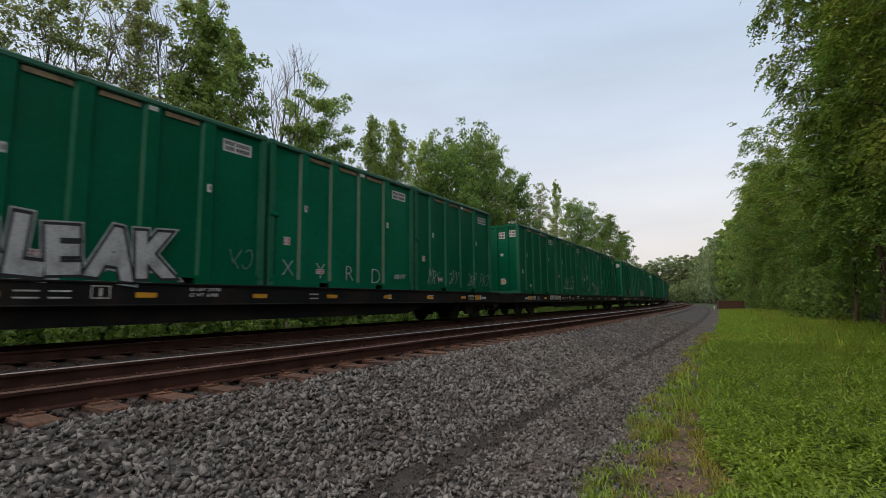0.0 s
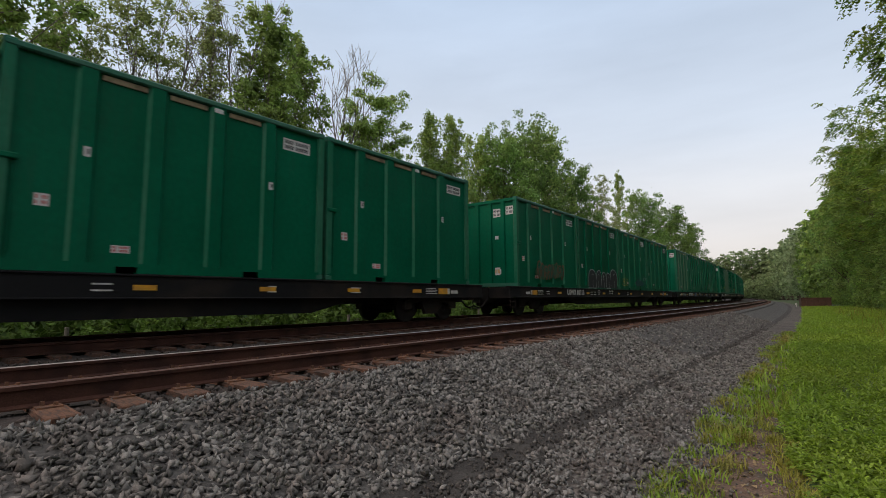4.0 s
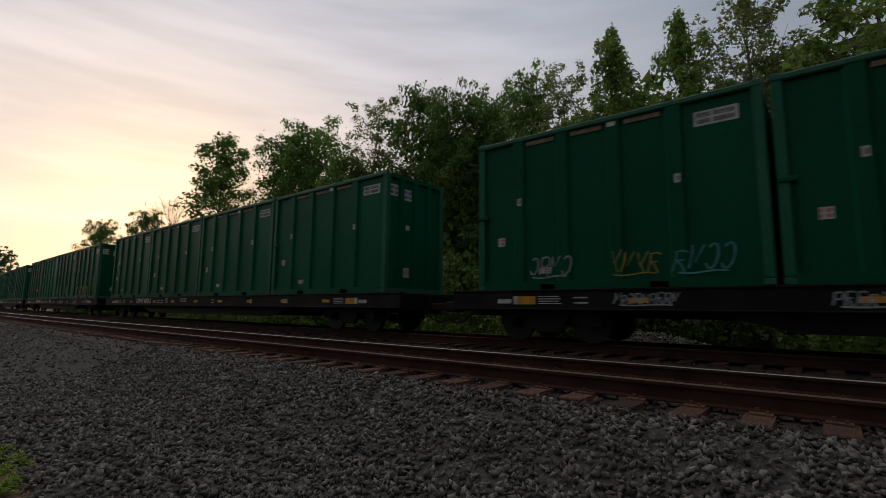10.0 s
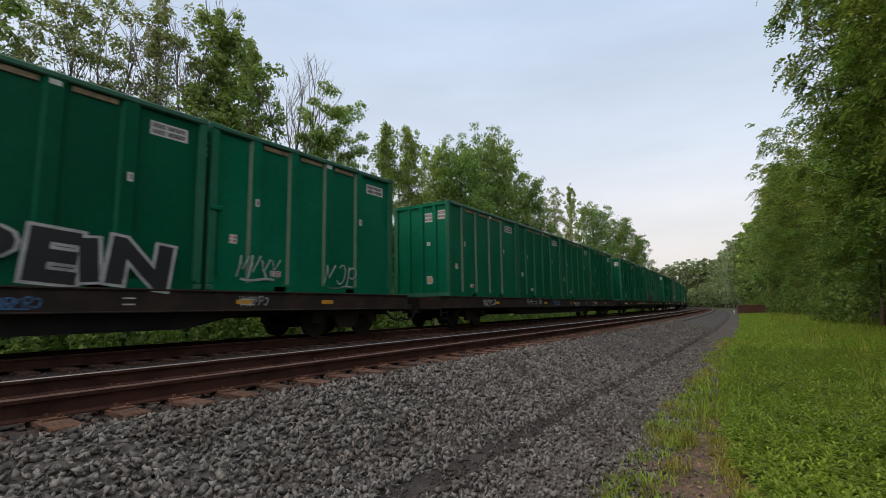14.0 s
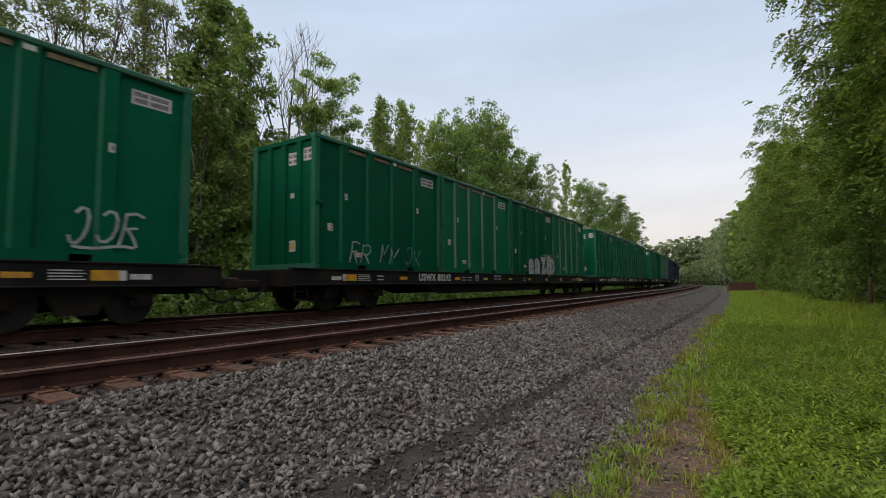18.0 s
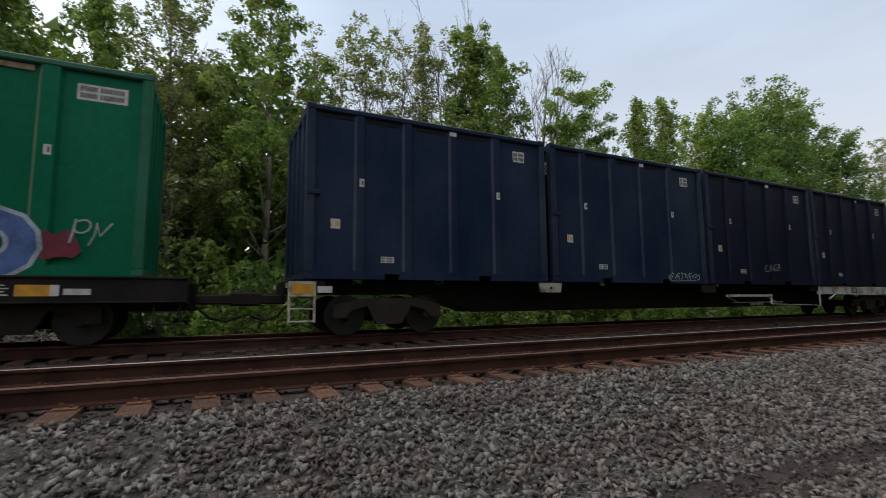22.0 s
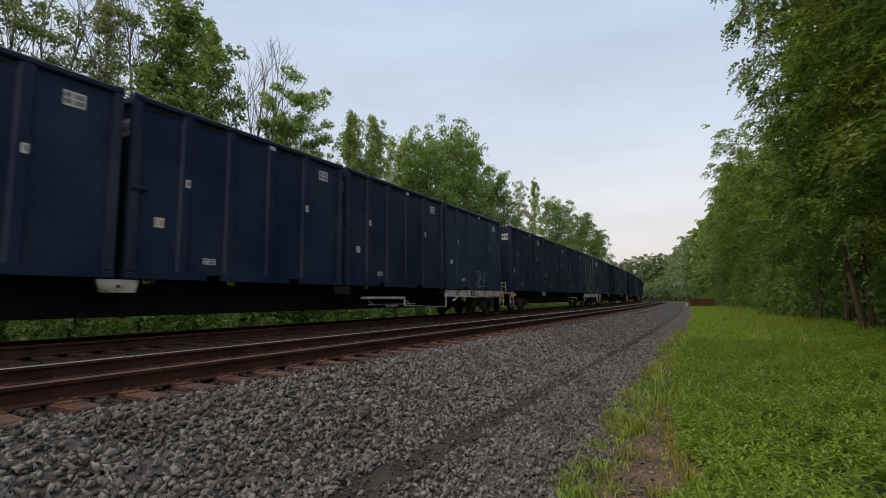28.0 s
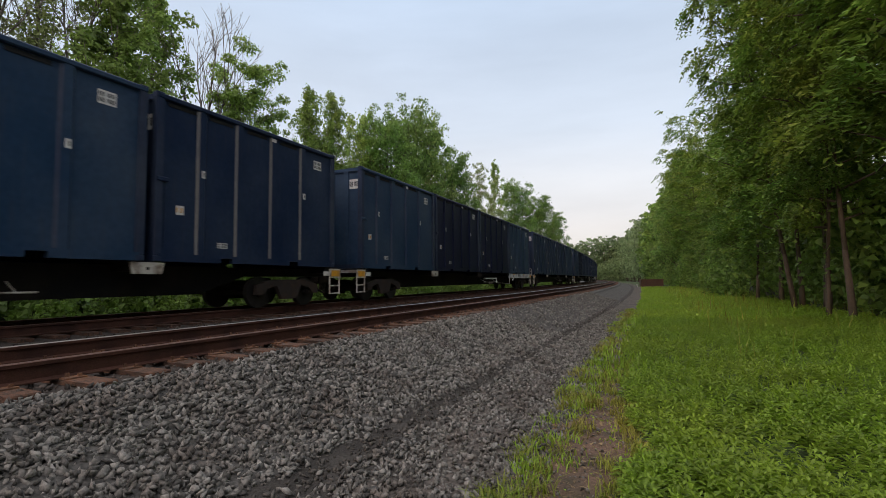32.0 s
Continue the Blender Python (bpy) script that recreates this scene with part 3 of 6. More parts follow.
# ---- train: cars ----
def bogie(parent, y0, steel=BOGIE):
    """A three-piece freight truck under a car at y0: frames, bolster, axles and wheels."""
    truck = part("bogie", Shape().box(-0.95, 0.95, y0 - 0.2, y0 + 0.2, 0.36, 0.6, c=0.04).mesh("bogie", BOGIE), parent)
    for sx in (-1, 1):
        sh = Shape()
        x0, x1 = sorted((sx * 0.96, sx * 1.09))
        ring = [(-1.2, 0.36), (-1.2, 0.62), (-0.6, 0.76), (0.6, 0.76), (1.2, 0.62), (1.2, 0.36), (0.98, 0.36), (0.82, 0.52), (0.48, 0.60), (0.28, 0.22),
                (-0.28, 0.22), (-0.48, 0.60), (-0.82, 0.52), (-0.98, 0.36)]
        n = len(ring)
        verts = [(x0, y0 + y, z) for y, z in ring] + [(x1, y0 + y, z) for y, z in ring]
        faces = [(i, (i + 1) % n, (i + 1) % n + n, i + n) for i in range(n)]
        tri = [(0, 1, 12, 13), (1, 2, 11, 12), (2, 3, 8, 11), (8, 9, 10, 11), (3, 4, 7, 8), (4, 5, 6, 7)]
        faces += [tuple(reversed(q)) for q in tri] + [tuple(i + n for i in q) for q in tri]
        sh.add(verts, faces)
        for dy in (-0.15, 0.0, 0.15):
            sh.tube((sx * 1.0, y0 + dy, 0.25), (sx * 1.0, y0 + dy, 0.5), 0.06, n=8, k=1)
        part("side_frame", sh.mesh("side_frame", steel, BLACK), truck)
        for dy in (-0.89, 0.89):
            c = sx * (GAUGE + 0.02)
            wh = Shape().tube((c - 0.065, y0 + dy, 0.42 + 0.001), (c + 0.065, y0 + dy, 0.42 + 0.001), 0.42, n=28).tube(
                (c + sx * 0.06, y0 + dy, 0.42), (c + sx * 0.13, y0 + dy, 0.42), 0.13, 0.11, 12)
            piece("wheel", wh, WHEEL, truck)
    for dy in (-0.89, 0.89):
        piece("axle", Shape().tube((-1.05, y0 + dy, 0.42), (1.05, y0 + dy, 0.42), 0.08, n=10), BOGIE, truck)
    return truck


def coupler(parent, y, sy):
    sh = Shape().box(-0.12, 0.12, *sorted((y, y + sy * 0.75)), 0.66, 0.86, c=0.03)
    sh.box(-0.17, 0.17, *sorted((y + sy * 0.62, y + sy * 0.95)), 0.62, 0.92, c=0.05)
    piece("coupler", sh, GRIME, parent)
    hose = Shape()
    p = [Vector((0.3, y, 0.62)), Vector((0.3, y + sy * 0.25, 0.4)), Vector((0.28, y + sy * 0.55, 0.33)), Vector((0.24, y + sy * 0.85, 0.42))]
    for a, b in zip(p, p[1:]):
        hose.tube(a, b, 0.028, n=6)
    piece("air_hose", hose, BLACK, parent)


DECK = 1.15 - 0.005
G_PITCH, G_SPAN = 27.349, 6.045
B_PITCH, B_SPAN = 25.858, 6.13


def flatcar(sill, old=False):
    """A flat car for four containers; the origin is on the rail head, midway along the car."""
    root = new("flat_car")
    h = 12.02 + 0.72
    for sx in (-1, 1):
        a, b = sorted((sx * 1.16, sx * 1.28))
        web = Shape().box(a, b, -h, h, 0.72, DECK - 0.03)
        piece("side_sill", web, sill, root)
        a, b = sorted((sx * 1.12, sx * 1.31))
        flange = Shape().box(a, b, -h, h, DECK - 0.04, DECK, c=0.01).box(a, b, -h, h, 0.70, 0.735, c=0.01)
        piece("sill_flange", flange, sill, root)
        belly = [(-h + 5.3, 0.73), (-h + 6.9, 0.36), (h - 6.9, 0.36), (h - 5.3, 0.73)]
        n = 4
        a, b = sorted((sx * 1.02, sx * 1.12))
        verts = [(a, y, z) for y, z in belly] + [(b, y, z) for y, z in belly]
        faces = [(0, 1, 2, 3), (7, 6, 5, 4)] + [(i, i + 4, (i + 1) % 4 + 4, (i + 1) % 4) for i in range(4)]
        piece("belly_plate", Shape().add(verts, faces), BLACK, root)
    box("centre_sill", BLACK, root, -0.35, 0.35, -h - 0.1, h + 0.1, 0.55, DECK - 0.08)
    box("deck", GRIME, root, -1.13, 1.13, -h, h, DECK - 0.09, DECK - 0.045)
    for sy in (-1, 1):
        bogie(root, sy * (h - 2.45))
        coupler(root, sy * (h + 0.1), sy)
        a, b = sorted((sy * h, sy * (h - 0.08)))
        box("end_sill", sill, root, -1.25, 1.25, a, b, 0.68, DECK - 0.04)
        steps = Shape()
        y = sy * (h - 0.3)
        for dy in (-0.2, 0.2):
            steps.tube((1.24, y + dy, 0.74), (1.24, y + dy, 0.32), 0.014, n=6)
        for z in (0.34, 0.55):
            steps.tube((1.24, y - 0.2, z), (1.24, y + 0.2, z), 0.014, n=6)
        piece("sill_step", steps, GRIME, root)
    piece("air_tank", Shape().tube((0.55, -1.5, 0.62), (0.55, -0.7, 0.62), 0.2, n=12), BLACK, root)
    x = 1.283
    for y in (-8.3, -4.9, -2.6, -0.1, 2.2, 4.6, 7.0, 9.4) if not old else (-8.3, -2.6, 2.2, 7.0, 9.4):
        box("reflector", YELLOW, root, x, x + 0.006, y - 0.19, y + 0.19, 0.86, 0.955)
    for sy in (-1, 1):
        y = sy * 10.6 - (0.1 if sy < 0 else 0)
        if not old:
            box("reflector", YELLOW, root, x, x + 0.006, y - 0.22, y + 0.22, 0.82, 1.0, label="large yellow reflector")
            box("consolidated_stencil", LETTER, root, x, x + 0.005, y + sy * 0.26 - 0.075, y + sy * 0.26 + 0.075, 0.82, 1.0)
            box("white_stencil", LETTER, root, x, x + 0.005, y + sy * 0.57 - 0.18, y + sy * 0.57 + 0.18, 0.84, 0.94)
            for i in range(4):
                box("stencil_line", LETTER, root, x, x + 0.005, y - sy * 0.55 - 0.26, y - sy * 0.55 + 0.26 - 0.05 * (i % 2), 0.83 + i * 0.05, 0.85 + i * 0.05)
    small = Shape()
    for y, w in ((-9.6, 0.3), (-4.55, 0.32), (-4.1, 0.3), (1.4, 0.3), (4.6, 0.2), (6.9, 0.34)):
        for z in (0.84, 0.95):
            small.box(x, x + 0.005, y, y + w, z, z + 0.028)
    frame_y = -3.51
    for b in ((frame_y, frame_y + 0.3, 0.84, 0.86), (frame_y, frame_y + 0.3, 1.05, 1.07), (frame_y, frame_y + 0.02, 0.84, 1.07), (frame_y + 0.28, frame_y + 0.3, 0.84, 1.07),
              (frame_y + 0.13, frame_y + 0.17, 0.88, 1.03)):
        small.box(x, x + 0.005, *b)
    tagged(piece("stencil_marks", small, LETTER, root), "small white stencilled marks", kind="stuff")
    if not old:
        for i, text in enumerate(("LD LMT 224700", "LT WT  61400")):
            tagged(part("weight_stencil", lettering(text, 0.068, 0.002, LETTER), root, "white stencilled weights", Matrix.Translation((x, -1.77, 1.0 - 0.115 * i))), kind="stuff")
    return root


def spinecar(white):
    """A lighter car for four blue containers, with a deep centre beam and exposed trucks."""
    root = new("spine_car")
    h = 12.2 + 0.25
    sh = Shape()
    ring = [(-h + 3.2, 0.86), (-h + 4.6, 0.42), (h - 4.6, 0.42), (h - 3.2, 0.86), (h, 0.86), (h, DECK - 0.06), (-h, DECK - 0.06), (-h, 0.86)]
    n = len(ring)
    verts = [(-0.55, y, z) for y, z in ring] + [(0.55, y, z) for y, z in ring]
    faces = [(0, 1, 2, 3), (0, 3, 4, 5, 6, 7), tuple(i + n for i in (3, 2, 1, 0)), tuple(i + n for i in (7, 6, 5, 4, 3, 0))]
    faces += [(i, i + n, (i + 1) % n + n, (i + 1) % n) for i in range(n)]
    piece("centre_beam", sh.add(verts, faces), BLACK, root)
    for y in (-12.05, -6.13, 0.0, 6.13, 12.05):
        box("cross_bearer", BLACK, root, -1.2, 1.2, y - 0.3, y + 0.3, DECK - 0.2, DECK - 0.004)
        if abs(y) < 12 and not (white and y > 6):
            for sx in (-1, 1):
                a, b = sorted((sx * 1.2, sx * 1.26))
                ring = [(y - 0.36, DECK - 0.02), (y - 0.3, DECK - 0.26), (y + 0.3, DECK - 0.26), (y + 0.36, DECK - 0.02)]
                verts = [(a, p, z) for p, z in ring] + [(b, p, z) for p, z in ring]
                faces = [(0, 1, 2, 3), (7, 6, 5, 4)] + [(i, i + 4, (i + 1) % 4 + 4, (i + 1) % 4) for i in range(4)]
                piece("support_bracket", Shape().add(verts, faces), CREAM if y else GRIME, root, "cream-painted support bracket" if y else "")
                if y:
                    # A black block on the face stands in for the hole's shade.
                    box("bracket_hole", DARK, root, *sorted((sx * 1.258, sx * 1.265)), y - 0.03, y + 0.03, DECK - 0.18, DECK - 0.12)
    for sy in (-1, 1):
        bogie(root, sy * (h - 2.1), PALER_BOGIE)
        coupler(root, sy * (h - 0.1), sy * 0.78)
        y = sy * (h - 0.25)
        box("end_platform", CREAM, root, -1.25, 1.25, y - 0.22, y + 0.22, DECK - 0.16, DECK - 0.06)
        box("reflector_frame", CREAM, root, 1.25, 1.258, y - 0.26, y + 0.26, DECK - 0.34, DECK - 0.05, label="white-painted frame round the reflector")
        box("reflector", YELLOW, root, 1.258, 1.266, y - 0.2, y + 0.2, DECK - 0.29, DECK - 0.1, label="yellow reflector plate")
        box("end_marking", LETTER, root, 1.252, 1.258, *sorted((y - sy * 0.29, y - sy * 0.58)), DECK - 0.27, DECK - 0.14)
        rail = Shape()
        for dy in (-0.24, 0.24):
            rail.tube((1.22, y + dy, 0.3), (1.22, y + dy, DECK - 0.06), 0.026, n=6)
        for z in (0.32, 0.56):
            rail.tube((1.22, y - 0.24, z), (1.22, y + 0.24, z), 0.022, n=6)
        piece("end_step", rail, CREAM, root)
    rod = Shape().tube((0.95, 1.6, 0.56), (0.95, 4.4, 0.56), 0.02, n=6).box(0.9, 1.0, 2.6, 3.2, 0.46, 0.58, c=0.03)
    for y in (1.9, 4.1):
        rod.tube((0.95, y, 0.56), (0.6, y, 0.75), 0.015, n=5)
    piece("brake_rigging", rod, GREY if white else CREAM, root)
    if white:
        beam = Shape().box(1.14, 1.24, 6.3, 11.9, 0.82, DECK - 0.03, c=0.015)
        piece("side_beam", beam, GREY, root, "white-painted side beam")
        marks = Shape().box(1.242, 1.247, 8.55, 9.0, 0.86, 1.08)
        piece("beam_marking", marks, INK, root)
        plate = Shape().box(1.241, 1.245, 8.5, 9.05, 0.83, 0.85).box(1.241, 1.245, 8.5, 9.05, 1.09, 1.105).box(1.248, 1.251, 8.68, 8.72, 0.9, 1.04).box(1.248, 1.251, 8.82, 8.86, 0.9, 1.04)
        tagged(piece("beam_lettering", plate, LETTER, root), "white marks on the side beam", kind="stuff")
        lever = Shape().tube((1.27, 6.9, 0.68), (1.27, 7.35, 0.84), 0.02, n=6).tube((1.27, 7.35, 0.84), (1.27, 7.42, 0.87), 0.045, n=8).tube((1.27, 6.86, 0.665), (1.27, 6.93, 0.69), 0.045, n=8)
        piece("release_lever", lever.tube((1.27, 7.35, 0.83), (1.27, 10.9, 0.79), 0.012, n=6), GREY, root, "white brake release lever and rod")
        for y in (7.4, 10.2):
            box("reflector", YELLOW, root, 1.243, 1.25, y - 0.2, y + 0.2, 1.02, 1.09)
        guard = Shape().tube((1.2, 3.32, 0.78), (1.2, 3.32, 0.5), 0.03, n=6).box(1.12, 1.22, 1.0, 3.36, 0.74, 0.82, c=0.01)
        guard.tube((1.2, 6.35, 0.82), (1.2, 6.35, 0.4), 0.03, n=6).tube((1.2, 6.35, 0.42), (1.2, 3.32, 0.5), 0.012, n=5)
        piece("brake_walkway", guard, GREY, root)
        hand = Shape()
        for dy in (-0.28, 0.28):
            hand.tube((1.22, h + 0.08 + dy, DECK - 0.1), (1.22, h + 0.08 + dy, DECK + 0.42), 0.024, n=6)
        for z in (DECK + 0.2, DECK + 0.42):
            hand.tube((1.22, h - 0.2, z), (1.22, h + 0.36, z), 0.022, n=6)
        piece("handrail", hand, CREAM, root)
    return root


PAINTS = {}


def spray(name, colour):
    if name not in PAINTS:
        PAINTS[name] = mat("spray_" + name, colour, 0.6, 0.0, 0.22, 3.5, second=[c * 0.6 for c in colour], mix=(0.42, 0.68), grain=22.0)
    return PAINTS[name]


SILVER = ("silver", (0.42, 0.43, 0.44))
CHALK = ("chalk", (0.36, 0.40, 0.40))
FAINT = ("faint", (0.12, 0.20, 0.19))
INKY = ("inky", (0.012, 0.012, 0.016))
AZURE = ("azure", (0.06, 0.17, 0.36))
MUSTARD = ("mustard", (0.30, 0.24, 0.03))
ROSE = ("rose", (0.26, 0.14, 0.16))
RUSSET = ("russet", (0.10, 0.055, 0.02))
OLIVE = ("olive", (0.10, 0.17, 0.05))


def bubble(parent, text, y, z, size, fill, line, fat=0.05, width=None, rim=None):
    """Sprayed block letters with a heavy outline, crowded together; rim: a thin outer line; width: how far they reach."""
    x = CW / 2 + 0.004
    k = size * 0.06
    row = []
    for ch in text:
        me = lettering(ch, size, fat + k * 1.1, spray(*line))
        ys = [v.co.y for v in me.vertices]
        row.append((ch, me, min(ys), max(ys) - min(ys)))
    natural = sum(r[3] for r in row)
    wide = width / natural if width else 1.0
    for i, (ch, me, low, span) in enumerate(row):
        lift = 0.0007 * (i % 2)
        turn = (6, -5, 4, -7, 3)[i % 5]
        grow = (1.0, 1.12, 0.96, 1.08, 1.04)[i % 5]
        m = Matrix.Translation((x + lift, y - low * wide, z + 0.03 * size * (i % 2))) @ Matrix.Rotation(radians(turn), 4, "X") @ Matrix.Diagonal((1, wide * 1.08, grow, 1))
        a = part("graffiti_letter", me, parent, "spray-painted outlined letter", m)
        part("letter_fill", lettering(ch, size, fat, spray(*fill), 0.008), a, "", Matrix.Translation((0.002, 0, 0)))
        if rim:
            part("letter_rim", lettering(ch, size, fat + k * 1.7, spray(*rim), 0.002), a, "", Matrix.Translation((-0.0012, 0, 0)))
        y += span * wide * 0.97


def stroke(points, x, thick):
    """A flat sprayed line through points of (y, z)."""
    verts, faces = [], []
    n = len(points)
    for i, (a, b) in enumerate(points):
        q, o = points[min(i + 1, n - 1)], points[max(i - 1, 0)]
        dy, dz = q[0] - o[0], q[1] - o[1]
        m = math.hypot(dy, dz) or 1
        ny, nz = -dz / m * thick / 2, dy / m * thick / 2
        verts += [(x, a + ny, b + nz), (x, a - ny, b - nz)]
        if i:
            o2 = 2 * (i - 1)
            faces.append((o2, o2 + 2, o2 + 3, o2 + 1))
    return Shape().add(verts, faces)


def hump(parent, y0, y1, h, fill, line, z0=0.04, lip=0.032, bars=True):
    """One fat throw-up letter: a filled rounded arch in an outline, its legs and bars drawn by single lines."""
    ph = 7.3 * y0 + 3.1 * h
    x = CW / 2 + 0.004 + 0.0009 * (int(abs(y0) * 10) % 3)

    def arch(grow, x):
        """A flat foot, bulging flanks and a lumpy round top."""
        a, b, low, top = y0 - grow, y1 + grow, z0 - grow * 0.7, h + grow
        c, w, d = (a + b) / 2, (b - a) / 2, top - low
        pts = [(x, c - w * 0.98, low), (x, c + w * 0.98, low)]
        for i in range(17):
            t = math.pi * i / 16
            co, si = math.cos(t), math.sin(t)
            r = (abs(co) ** 2.6 + abs(si) ** 2.6) ** (-1 / 2.6) * (1 + 0.05 * math.sin(3 * t + ph))
            pts.append((x, c + w * co * r * (1 + 0.06 * math.sin(ph)), low + d * 0.45 + d * 0.55 * si * r))
        return pts

    outer = piece("graffiti_letter", Shape().add(arch(lip, x), [tuple(range(19))]), spray(*line), parent, "bubble letter with a thin outline")
    piece("letter_fill", Shape().add(arch(0.0, x + 0.002), [tuple(range(19))]), spray(*fill), outer)
    d, w = h - z0, y1 - y0
    c = (y0 + y1) / 2 + 0.1 * w * math.sin(ph)
    lines = [[(c - 0.02, z0), (c, z0 + d * 0.22), (c + 0.01 * math.sin(ph), z0 + d * 0.42)]]
    if bars and int(abs(ph) * 3) % 2:
        s = -1 if int(abs(ph)) % 2 else 1
        e = c + s * w * 0.46
        lines = [[(e, z0 + d * f), (c + s * w * 0.1, z0 + d * (f + 0.04)), (c - s * w * 0.05, z0 + d * (f - 0.02))] for f in (0.34, 0.62)]
    for pts in lines:
        piece("letter_line", stroke(pts, x + 0.0035, 0.03), spray(*line), outer)
    turn = [(c + 0.13 * w * math.cos(0.5 * i), z0 + d * 0.74 + 0.05 * d * math.sin(0.5 * i)) for i in range(9)]
    piece("letter_line", stroke(turn, x + 0.0035, 0.018), spray(*line), outer)


def throw_up(parent, y0, y1, z0, h, fill, line, thick=0.028):
    """A two-lobed sprayed letter: a thin fill, a pale outline and a few inner lines."""
    def at(pts):
        return [(y0 + (y1 - y0) * a, z0 + h * b) for a, b in pts]

    x = CW / 2 + 0.004
    near = at([(.40, .02), (.20, .03), (.05, .20), (.0, .42), (.10, .58), (.20, .62), (.25, .85), (.42, .90), (.48, .80), (.46, .40), (.40, .02)])
    away = at([(.42, .02), (.55, .0), (.85, .02), (.98, .22), (.85, .42), (.70, .45), (.85, .50), (.98, .80), (.85, .98), (.60, .97), (.50, .85), (.50, .40), (.42, .02)])
    inner = [at(p) for p in ([(.10, .36), (.40, .30)], [(.20, .62), (.44, .58)], [(.62, .70), (.72, .93)], [(.70, .62), (.80, .88)],
                             [(.53, .60), (.51, .30), (.58, .18), (.68, .30), (.75, .43)])]
    lines = Shape()
    for pts, k in ((near, 1), (away, 1), *((p, 0.7) for p in inner)):
        one = stroke(pts, x + 0.002 + 0.0004 * (len(lines.f) % 3), thick * k)
        lines.add(one.v, one.f)
    letter = piece("graffiti_letter", lines, spray(*line), parent, "sprayed letter in thin pale outline")
    for pts in (near, away):
        piece("letter_fill", Shape().add([(x, a, b) for a, b in pts[:-1]], [tuple(range(len(pts) - 1))]), spray(*fill), letter)


def sill_scrawl(car, y, w, z=0.83, h=0.26, thick=0.04):
    """A wide white scrawl on the side sill: a hook, bars, a cross and a loop with a tail."""
    sh = Shape()
    for pts in ([(.0, 1.0), (.06, .5), (.12, .05), (.55, .0)], [(.20, .9), (.24, .5), (.28, .15)], [(.15, .95), (.42, .9)], [(.40, .95), (.42, .5), (.44, .1)],
                [(.24, .5), (.42, .45)], [(.52, 1.0), (.60, .6), (.66, .4), (.60, .12)], [(.88, 1.0), (.74, .6), (.55, .1)],
                [(.62, .2), (.72, .5), (.86, .6), (.95, .4), (.88, .15), (.72, .1), (.62, .25), (.80, .02), (1.0, -.02)]):
        one = stroke([(y + w * a, z + h * b) for a, b in pts], 1.290 + 0.0005 * (len(sh.f) % 3), thick)
        sh.add(one.v, one.f)
    piece("graffiti_tag", sh, spray("bright_chalk", (0.48, 0.52, 0.52)), car, "white sprayed scrawl")


def tag(parent, seed, y, z, w, h, colour, thick=0.03, x=CW / 2 + 0.0045):
    """A quick handwritten scrawl: letter-like hooks, loops and bars that spell nothing, under a flourish."""
    rng = random.Random(seed)
    n = max(2, round(w / (h * 0.62)))
    step = w / n
    sh = Shape()

    def draw(pts):
        s = stroke([(a + 0.22 * (b - z), b) for a, b in pts], x + 0.0005 * (len(sh.f) % 3), thick * rng.uniform(0.75, 1.15))
        sh.add(s.v, s.f)

    for i in range(n):
        a, top = y + step * i, h * rng.uniform(0.8, 1.05)
        wd = step * rng.uniform(0.75, 1.0)
        low = z + h * rng.uniform(-0.05, 0.08)
        k = rng.randrange(5)
        if k in (0, 1, 4):
            draw([(a + rng.uniform(-0.02, 0.02), low), (a + 0.08 * wd, low + top * 0.5), (a + 0.02 * wd, low + top)])
        if k in (0, 3):
            c, r0, r1 = a + wd * 0.45, wd * 0.42, top * (0.28 if k == 0 else 0.5)
            zc = low + top * (0.7 if k == 0 else 0.5)
            draw([(c + r0 * math.cos(2.4 - 0.62 * q), zc + r1 * math.sin(2.4 - 0.62 * q)) for q in range(9)])
        if k in (1, 2):
            draw([(a, low + top * 0.95), (a + wd * 0.4, low + top * rng.uniform(0.2, 0.45)), (a + wd * 0.85, low + top * 1.0)])
        if k in (2, 4) or (k == 0 and i % 2):
            draw([(a + wd * 0.25, low + top * 0.5), (a + wd * 0.55, low + top * 0.3), (a + wd * 0.9, low - 0.02)])
        if k == 4:
            draw([(a, low + top * 0.95), (a + wd * 0.5, low + top), (a + wd * 0.9, low + top * 0.9)])
            draw([(a + 0.05 * wd, low + top * 0.5), (a + wd * 0.7, low + top * 0.55)])
    if w > 0.9:
        draw([(y + w * (0.1 + 0.8 * q / 6), z - h * (0.08 + 0.05 * math.sin(q))) for q in range(7)])
    tagged(piece("graffiti_tag", sh, spray(*colour), parent), kind="stuff")


def end_tag(parent, seed, x, z, w, h, colour, thick=0.05):
    """A scrawl of loops on the container's south end."""
    y = -CL / 2 + 0.01
    rng = random.Random(seed)
    for q in range(4):
        cx, rx, rz = x + w * (q + 0.5) / 4, w / 7, h / 2 * rng.uniform(0.75, 1.0)
        verts, faces = [], []
        for i in range(15):
            a = 0.4 + 5.6 * i / 14 + q
            for r in (1.0, 1.0 - thick / rx * 0.6):
                verts.append((cx + rx * r * math.cos(a) * (1 + 0.25 * math.sin(2 * a + seed)), y, z + h / 2 + rz * r * math.sin(a)))
            if i:
                o = 2 * (i - 1)
                faces.append((o, o + 1, o + 3, o + 2))
        piece("graffiti_tag", Shape().add(verts, faces), spray(*colour), parent)


